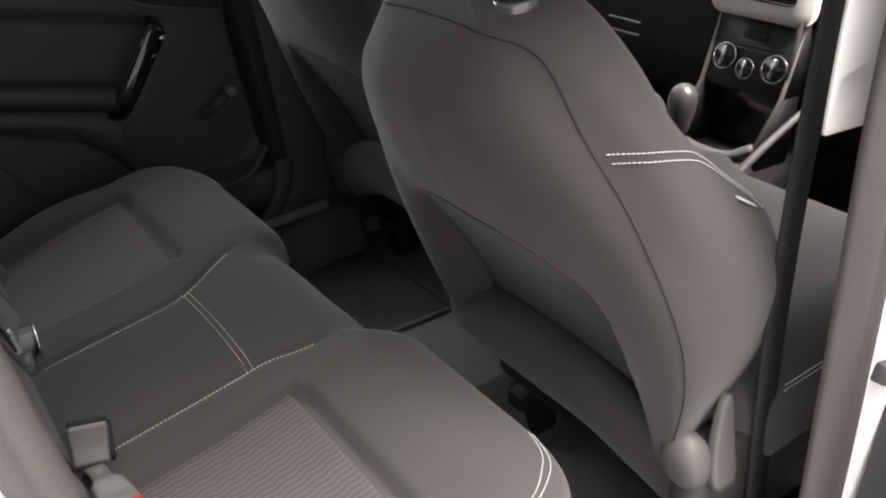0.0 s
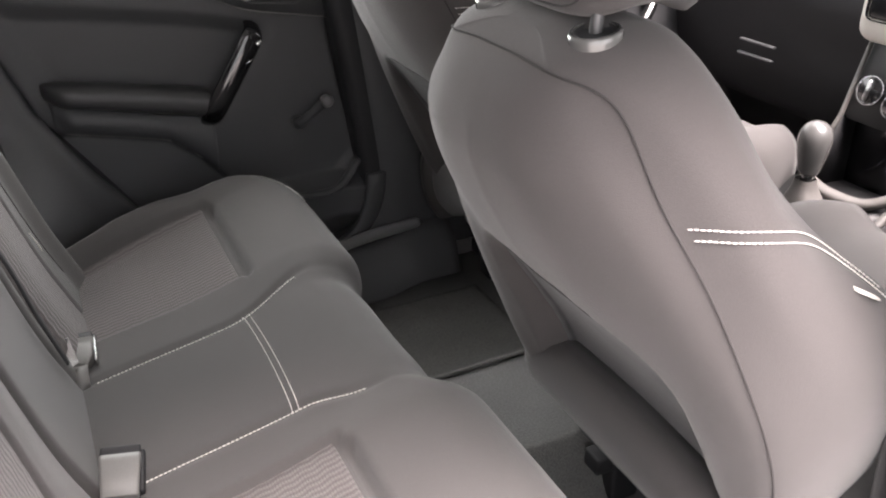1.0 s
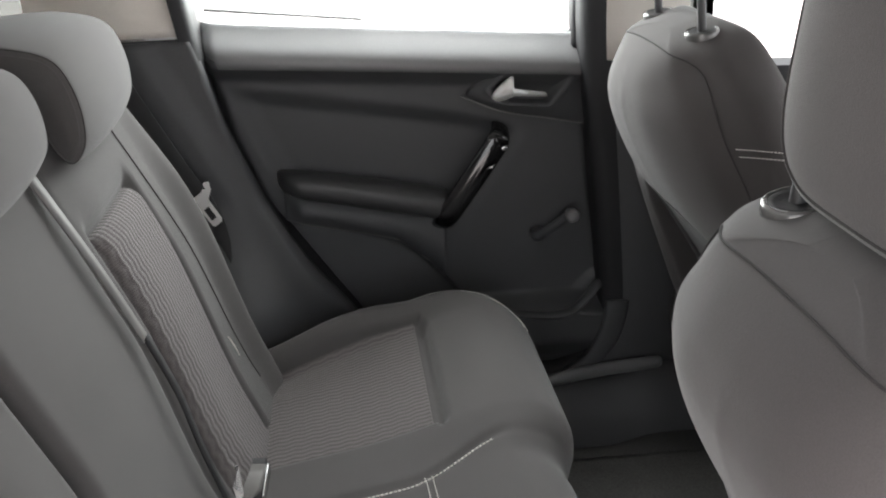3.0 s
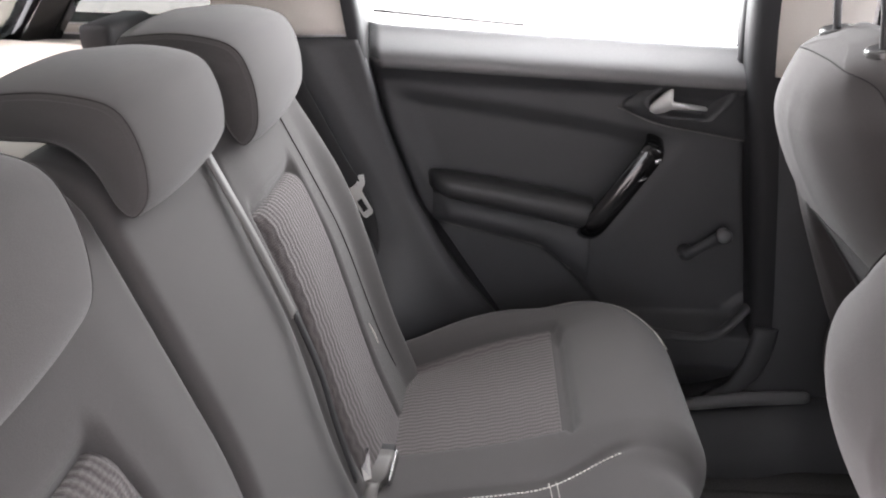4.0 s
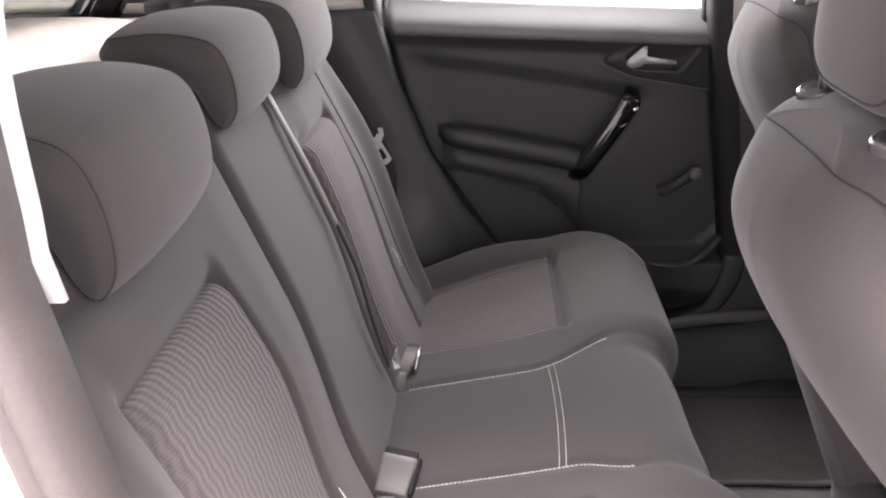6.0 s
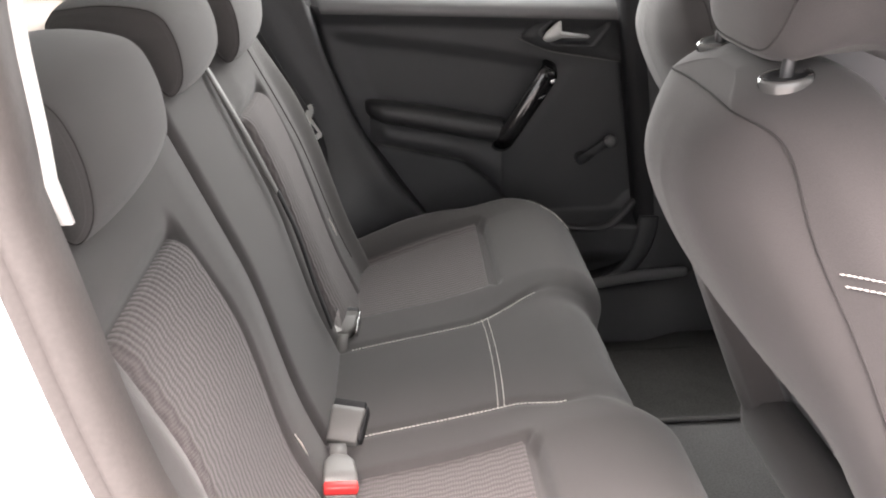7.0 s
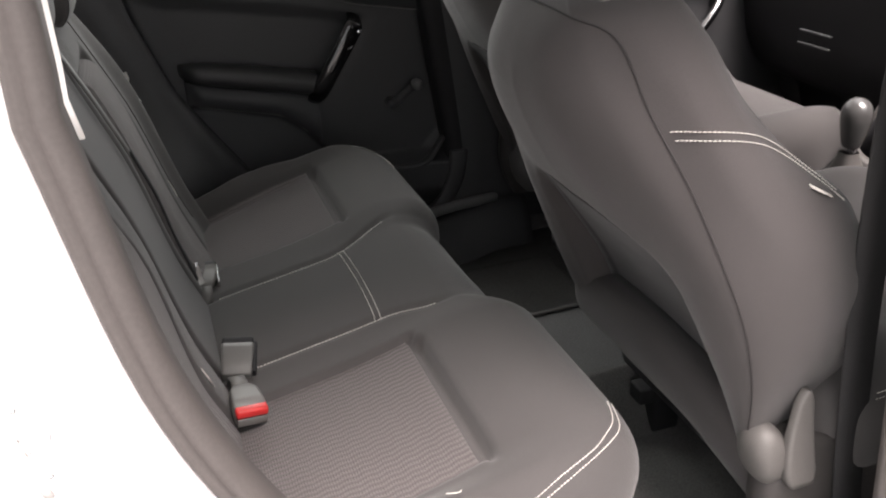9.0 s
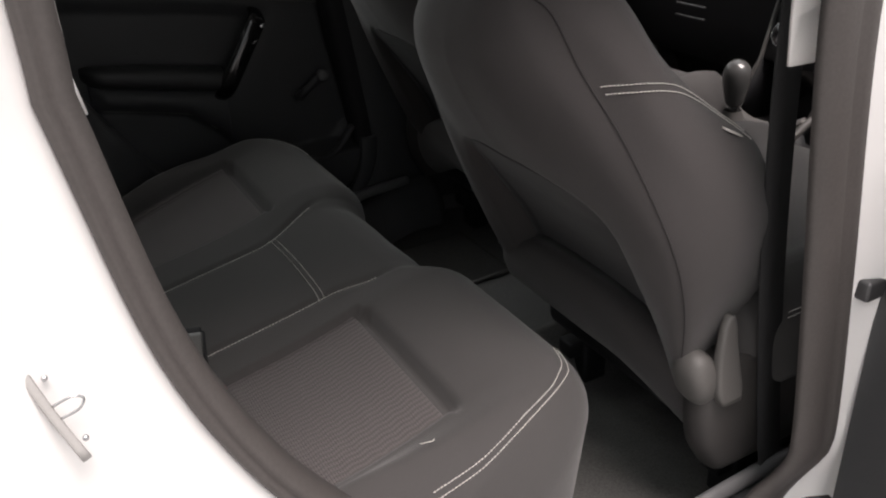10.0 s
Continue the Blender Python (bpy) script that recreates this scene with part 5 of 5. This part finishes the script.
buckle((-0.213, 0.172, 0.290), aim((0.08, 1.0, 0.16), (0, -0.16, 1)), "dark grey belt buckle with a bright edge on the bench", True, PLASTIC_DEEP, (0.95, 0.85, 0.72), PLASTIC_LIGHT, CHROME)

# small fabric tab and bracket slots in the backrests
for y, h in ((-0.204, 0.026), (0.332, 0.06)):
    bm = bmesh.new()
    tube(bm, [back_frame(y - 0.004, h + 0.018, back_depth(y, h + 0.018) + 0.002), back_frame(y, h, back_depth(y, h) + 0.003), back_frame(y + 0.004, h - 0.018, back_depth(y, h - 0.018) + 0.002)], 0.0010, 8, taper=[0.5, 1, 0.5])
    tagged(part("anchor_tab", bm, CREAM), "small pale anchor tab sewn into the backrest", "anchor tab", "anchor tabs")

# ---------------------------------------------------------------- parcel shelf and tail window
bm = bmesh.new()
rows = grid(bm, lambda x, y: (-0.455 + (x + 0.455) * (1 - 0.36 * (abs(y) / 0.55) ** 4), y, 0.748 + 0.012 * smooth(-0.55, -0.80, x) - 0.02 * smooth(0.42, 0.52, abs(y))), span(-0.90, -0.455, 24), span(-0.55, 0.55, 40))
got = bmesh.ops.extrude_face_region(bm, geom=bm.faces[:])
bmesh.ops.translate(bm, verts=[v for v in got["geom"] if isinstance(v, bmesh.types.BMVert)], vec=(0, 0, -0.02))
shelf_ = tagged(part("parcel_shelf", bm, CREAM), "pale flat parcel shelf behind the rear seats", "parcel shelf")
for sgn in (-1, 1):
    bm = bmesh.new()
    box(bm, (-0.60, sgn * 0.475, 0.768), (0.045, 0.14, 0.034), 0.008)
    part("hinge", bm, PLASTIC_DEEP, shelf_, "black shelf hinge")
bm = bmesh.new()
tube(bm, [(-0.458, y, 0.742 - 0.02 * smooth(0.42, 0.52, abs(y))) for y in span(-0.545, 0.545, 30)], 0.008, 10)
part("front_edge", bm, CREAM, shelf_, "rounded pale front edge")
# tailgate: frame ring round its window
tail = empty("door_3", (-1.0, 0, 0.40), "closed tailgate with its window", "tailgate", kind="structure")
ring = stadium(0.56, 0.19, 0.07, 7)
TG = Matrix.Translation((-0.811, 0, 0.926)) @ Matrix.Rotation(radians(35), 4, "Y")


def on_tail(d, y, z):
    """A point of the tailgate: it bows forwards at its sides."""
    return TG @ Vector((d + 0.15 * min(1.0, abs(y) / 0.58) ** 4, y, z))


bm = bmesh.new()
band(bm, [[on_tail(dx_, y * k, z * k2) for y, z in ring] for dx_, k, k2 in ((0.0, 1.0, 1.0), (0.025, 1.01, 1.05), (0.02, 1.04, 1.28), (-0.03, 1.05, 1.32), (-0.03, 1.0, 1.0), (0.0, 1.0, 1.0))])
part("window_frame", bm, GLOSS, tail, "gloss black window surround")
bm = bmesh.new()
grid(bm, lambda y, z: on_tail(-0.012, y, z), span(-0.556, 0.556, 30), span(-0.187, 0.187, 6))
got = bmesh.ops.extrude_face_region(bm, geom=bm.faces[:])
bmesh.ops.translate(bm, verts=[v for v in got["geom"] if isinstance(v, bmesh.types.BMVert)], vec=TG.to_3x3() @ Vector((-0.003, 0, 0)))
part("window_pane", bm, DIM_GLASS, tail, "rear window, tint added to dim the cabin")
bm = bmesh.new()
tube(bm, [on_tail(-0.04, 0.05, -0.17), on_tail(-0.035, 0.25, -0.12), on_tail(-0.035, 0.46, -0.06)], 0.005, 8)
part("wiper", bm, PLASTIC_DEEP, tail, "black rear wiper")

# ---------------------------------------------------------------- dashboard, console, gear lever
dash = empty("dashboard", (1.25, 0, 0.3), "black dashboard across the front of the car", "dashboard")
bm = bmesh.new()
prof = [(1.72, 0.10), (1.72, 0.74), (1.40, 0.745), (1.20, 0.72), (1.115, 0.68), (1.10, 0.62), (1.13, 0.54), (1.16, 0.44), (1.22, 0.36), (1.34, 0.30), (1.40, 0.10)]
pts = spline([(x, 0, z) for x, z in prof], 60)
rows = [[bm.verts.new((p.x + 0.02 * (y / 0.6) ** 2, y, p.z)) for p in pts] for y in span(-0.63, 0.63, 40)]
for a, b in zip(rows, rows[1:]):
    for k in range(len(pts) - 1):
        bm.faces.new((a[k], a[k + 1], b[k + 1], b[k]))
part("body", bm, PLASTIC_DEEP, dash)
for z in (0.575, 0.548):
    bm = bmesh.new()
    box(bm, (1.108, 0.33, z - 0.06), (0.010, 0.09, 0.005), 0.002)
    part("vent_slat", bm, PLASTIC, dash, "dark grey slat")
bm = bmesh.new()
box(bm, (1.080, -0.022, 0.643), (0.06, 0.214, 0.118), 0.03, segments=4)
surround = part("display_surround", bm, CREAM, dash, "pale rounded surround of the display")
bm = bmesh.new()
box(bm, (1.051, -0.022, 0.655), (0.012, 0.165, 0.062), 0.012, segments=3)
part("screen", bm, GLOSS, surround, "gloss black display")

bm = bmesh.new()
tube(bm, spline([(1.066, -0.112, 0.600), (1.062, -0.114, 0.560), (1.060, -0.112, 0.520), (1.066, -0.106, 0.490)], 16), 0.0055, 10, taper=[1.0 - 0.5 * k / 15 for k in range(16)])
part("side_trim", bm, PLASTIC_LIGHT, surround, "pale strip beside the dials")

console = empty("centre_console", (0.9, 0, 0.12), "dark centre console with chrome-ringed dials over an open cubby", "console")
STACK_Y = (-0.108, 0.068)
bm = bmesh.new()
plate(bm, [(1.20, -0.120, 0.20), (0.62, -0.120, 0.18), (0.62, -0.120, 0.27), (0.90, -0.120, 0.300), (0.965, -0.120, 0.345), (0.985, -0.120, 0.360), (1.000, -0.120, 0.330), (1.11, -0.120, 0.325), (1.20, -0.120, 0.33)], (0, 1, 0), 0.20)
bmesh.ops.bevel(bm, geom=bm.edges[:], offset=0.005, segments=2, affect="EDGES")
part("body", bm, SOFT, console)
bm = bmesh.new()
plate(bm, [(1.20, STACK_Y[0], 0.45), (1.056, STACK_Y[0], 0.452), (1.098, STACK_Y[0], 0.600), (1.20, STACK_Y[0], 0.600)], (0, 1, 0), STACK_Y[1] - STACK_Y[0])
bmesh.ops.bevel(bm, geom=bm.edges[:], offset=0.006, segments=2, affect="EDGES")
part("fascia", bm, SOFT, console, "dark fascia that carries the dials")
bm = bmesh.new()
plate(bm, [(1.105, STACK_Y[0], 0.325), (1.100, STACK_Y[0], 0.455), (1.100, STACK_Y[1], 0.455), (1.105, STACK_Y[1], 0.325)], (-1, 0, 0), 0.004)
part("cubby", bm, GLOSS, console, "gloss black wall of the open cubby", flat=True)
for y in STACK_Y:
    bm = bmesh.new()
    plate(bm, [(0.985, y - 0.003, 0.352), (1.056, y - 0.003, 0.456), (1.110, y - 0.003, 0.456), (1.110, y - 0.003, 0.326), (1.000, y - 0.003, 0.326)], (0, 1, 0), 0.006)
    part("cubby_side", bm, PLASTIC_DEEP, console, "black side of the cubby")
    bm = bmesh.new()
    tube(bm, [(1.094, y, 0.590), (1.056, y, 0.456), (0.987, y, 0.358)], 0.0045, 8)
    part("edge_trim", bm, PLASTIC_LIGHT, console, "grey edge strip")
bm = bmesh.new()
tube(bm, spline([(1.010, 0.072, 0.392), (0.984, 0.058, 0.368), (0.974, 0.020, 0.356), (0.972, -0.030, 0.354), (0.976, -0.075, 0.360), (0.992, -0.110, 0.380)], 40), 0.013, 12, flat=0.7, up=(0, 0, 1))
part("lip", bm, PLASTIC_LIGHT, console, "grey rounded lip of the cubby")
for y, z, r in ((0.032, 0.507, 0.024), (-0.018, 0.494, 0.0185), (-0.077, 0.505, 0.025)):
    lean = Vector((-0.962, 0, 0.273))
    rise = Vector((0.273, 0, 0.962))
    c = Vector((1.056 + (z - 0.452) * 0.284, y, z))
    bm = bmesh.new()
    tube(bm, [c - lean * 0.004, c + lean * 0.005, c + lean * 0.008], r, 28, taper=[1, 1, 0.9])
    dial = part("dial", bm, GLOSS, console, "black ventilation dial")
    bm = bmesh.new()
    tube(bm, [c + lean * 0.006 + Vector((0, 1, 0)) * (r * math.cos(t)) + rise * (r * math.sin(t)) for t in span(0, 2 * math.pi, 36)], 0.0016, 8)
    part("dial_ring", bm, CHROME, dial, "thin chrome ring")
    bm = bmesh.new()
    tube(bm, [c + lean * 0.010 + rise * (q * r * 0.8) for q in (-1, -0.8, 0, 0.8, 1)], r * 0.2, 10, flat=1.6, taper=[0.4, 1, 1, 1, 0.4])
    part("pointer", bm, CHROME, dial, "bright grip")
bm = bmesh.new()
box(bm, (1.082, -0.018, 0.555), (0.014, 0.050, 0.015), 0.003)
part("button", bm, PLASTIC_DEEP, console, "black hazard button")
for dz in (0.0, -0.009):
    bm = bmesh.new()
    box(bm, (1.076, -0.020, 0.538 + dz), (0.010, 0.070, 0.003), 0.001)
    part("groove_bar", bm, PLASTIC_LIGHT, console, "thin grey bar")

lever = empty("gear_lever", (0.93, 0.0, 0.30), "gear lever with a satin grey knob and a gaiter", "gear lever")
bm = bmesh.new()
grid(bm, lambda a, t: (0.925 + (0.050 - 0.034 * t ** 0.7) * math.copysign(abs(math.cos(a)) ** 0.7, math.cos(a)) - 0.01 * t, (0.05 - 0.036 * t ** 0.7) * math.copysign(abs(math.sin(a)) ** 0.7, math.sin(a)) * (1 + 0.06 * math.sin(14 * t)), 0.312 + 0.078 * t), [2 * math.pi * k / 32 for k in range(32)], span(0, 1, 20), close_u=True)
part("gaiter", bm, PLASTIC_LIGHT, lever, "grey soft gaiter")
bm = bmesh.new()
tube(bm, [(0.917, -0.002, 0.37), (0.913, -0.004, 0.42)], 0.011, 12)
part("stick", bm, CHROME, lever, "bright steel collar")
bm = bmesh.new()
tube(bm, [Vector((0.913, -0.004, 0.402)) + Vector((-0.06, -0.03, 1)) * h for h in (0, 0.006, 0.018, 0.034, 0.050, 0.064, 0.075, 0.083, 0.088, 0.090)], 0.0265, 24, taper=[0.55, 0.68, 0.78, 0.90, 0.99, 1.0, 0.90, 0.68, 0.40, 0.08])
part("knob", bm, COLLAR, lever, "satin grey knob")

brake = empty("hand_brake", (0.86, -0.165, 0.29), "grey hand brake lever beside the gear lever", "hand brake")
bm = bmesh.new()
tube(bm, spline([(0.80, -0.150, 0.30), (0.90, -0.160, 0.385), (1.01, -0.167, 0.447), (1.055, -0.167, 0.462), (1.10, -0.165, 0.476)], 24), 0.0058, 12, taper=[1.5 - 0.5 * k / 15 if k < 16 else 1.0 for k in range(24)])
part("lever", bm, PLASTIC_LIGHT, brake)
bm = bmesh.new()
tube(bm, [(1.098, -0.165, 0.4755), (1.108, -0.165, 0.479)], 0.0065, 10)
part("button", bm, CHROME, brake, "chrome button")

# front far door: handle plate and pull
far_front = empty("door_4", (1.0, 0.63, 0.2), "closed black-trimmed far front door", "car door", kind="structure")
bm = bmesh.new()
grid(bm, lambda x, z: (x, 0.632 - 0.05 * smooth(0.30, 0.26, z) + 0.04 * smooth(0.62, 0.666, z), z), span(0.50, 1.30, 30), span(0.08, 0.666, 40))
part("trim_panel", bm, PLASTIC, far_front)
bm = bmesh.new()
box(bm, (1.02, 0.618, 0.592), (0.17, 0.014, 0.055), 0.006)
rp = part("release_plate", bm, GREYCAP, far_front, "satin grey release plate")
bm = bmesh.new()
box(bm, (1.02, 0.606, 0.592), (0.09, 0.012, 0.022), 0.004)
part("release_lever", bm, CHROME, rp, "chrome release lever")
bm = bmesh.new()
tube(bm, spline([(0.96, 0.625, 0.42), (0.98, 0.595, 0.445), (1.03, 0.590, 0.505), (1.06, 0.600, 0.54), (1.07, 0.625, 0.55)], 30), 0.017, 12, flat=0.7)
part("pull_handle", bm, CHROME, far_front, "bright pull handle")
bm = bmesh.new()
tube(bm, spline([(0.72, 0.60, 0.45), (0.85, 0.595, 0.44), (0.97, 0.595, 0.43)], 20), 0.03, 14, flat=0.7)
part("armrest", bm, GLOSS, far_front, "gloss black arm rest")

# folded white paper standing on the far front seat
bm = bmesh.new()
plate(bm, [(0.735, 0.185, 0.385), (0.800, 0.190, 0.385), (0.775, 0.186, 0.455), (0.725, 0.182, 0.490)], (0, 1, 0), 0.002)
plate(bm, [(0.80, 0.19, 0.384), (0.735, 0.187, 0.384), (0.745, 0.25, 0.395), (0.80, 0.26, 0.395)], (0, 0, 1), 0.002)
tagged(part("paper_sheet", bm, THREAD, flat=True), "folded white paper sheet on the front seat", "paper")

# ---------------------------------------------------------------- floor mats and brackets
for sgn in (-1, 1):
    bm = bmesh.new()
    rows = grid(bm, lambda x, y: (x, sgn * y, floor_height(x, sgn * y) + 0.010 + 0.002 * noise.noise((x * 30, y * 30, 0))), span(0.16, 0.56, 40), span(0.10, 0.47, 40))
    got = bmesh.ops.extrude_face_region(bm, geom=bm.faces[:])
    bmesh.ops.translate(bm, verts=[v for v in got["geom"] if isinstance(v, bmesh.types.BMVert)], vec=(0, 0, -0.008))
    tagged(part("floor_mat", bm, MAT), "dark carpet mat on the car floor", "floor mat", "rear floor mats")
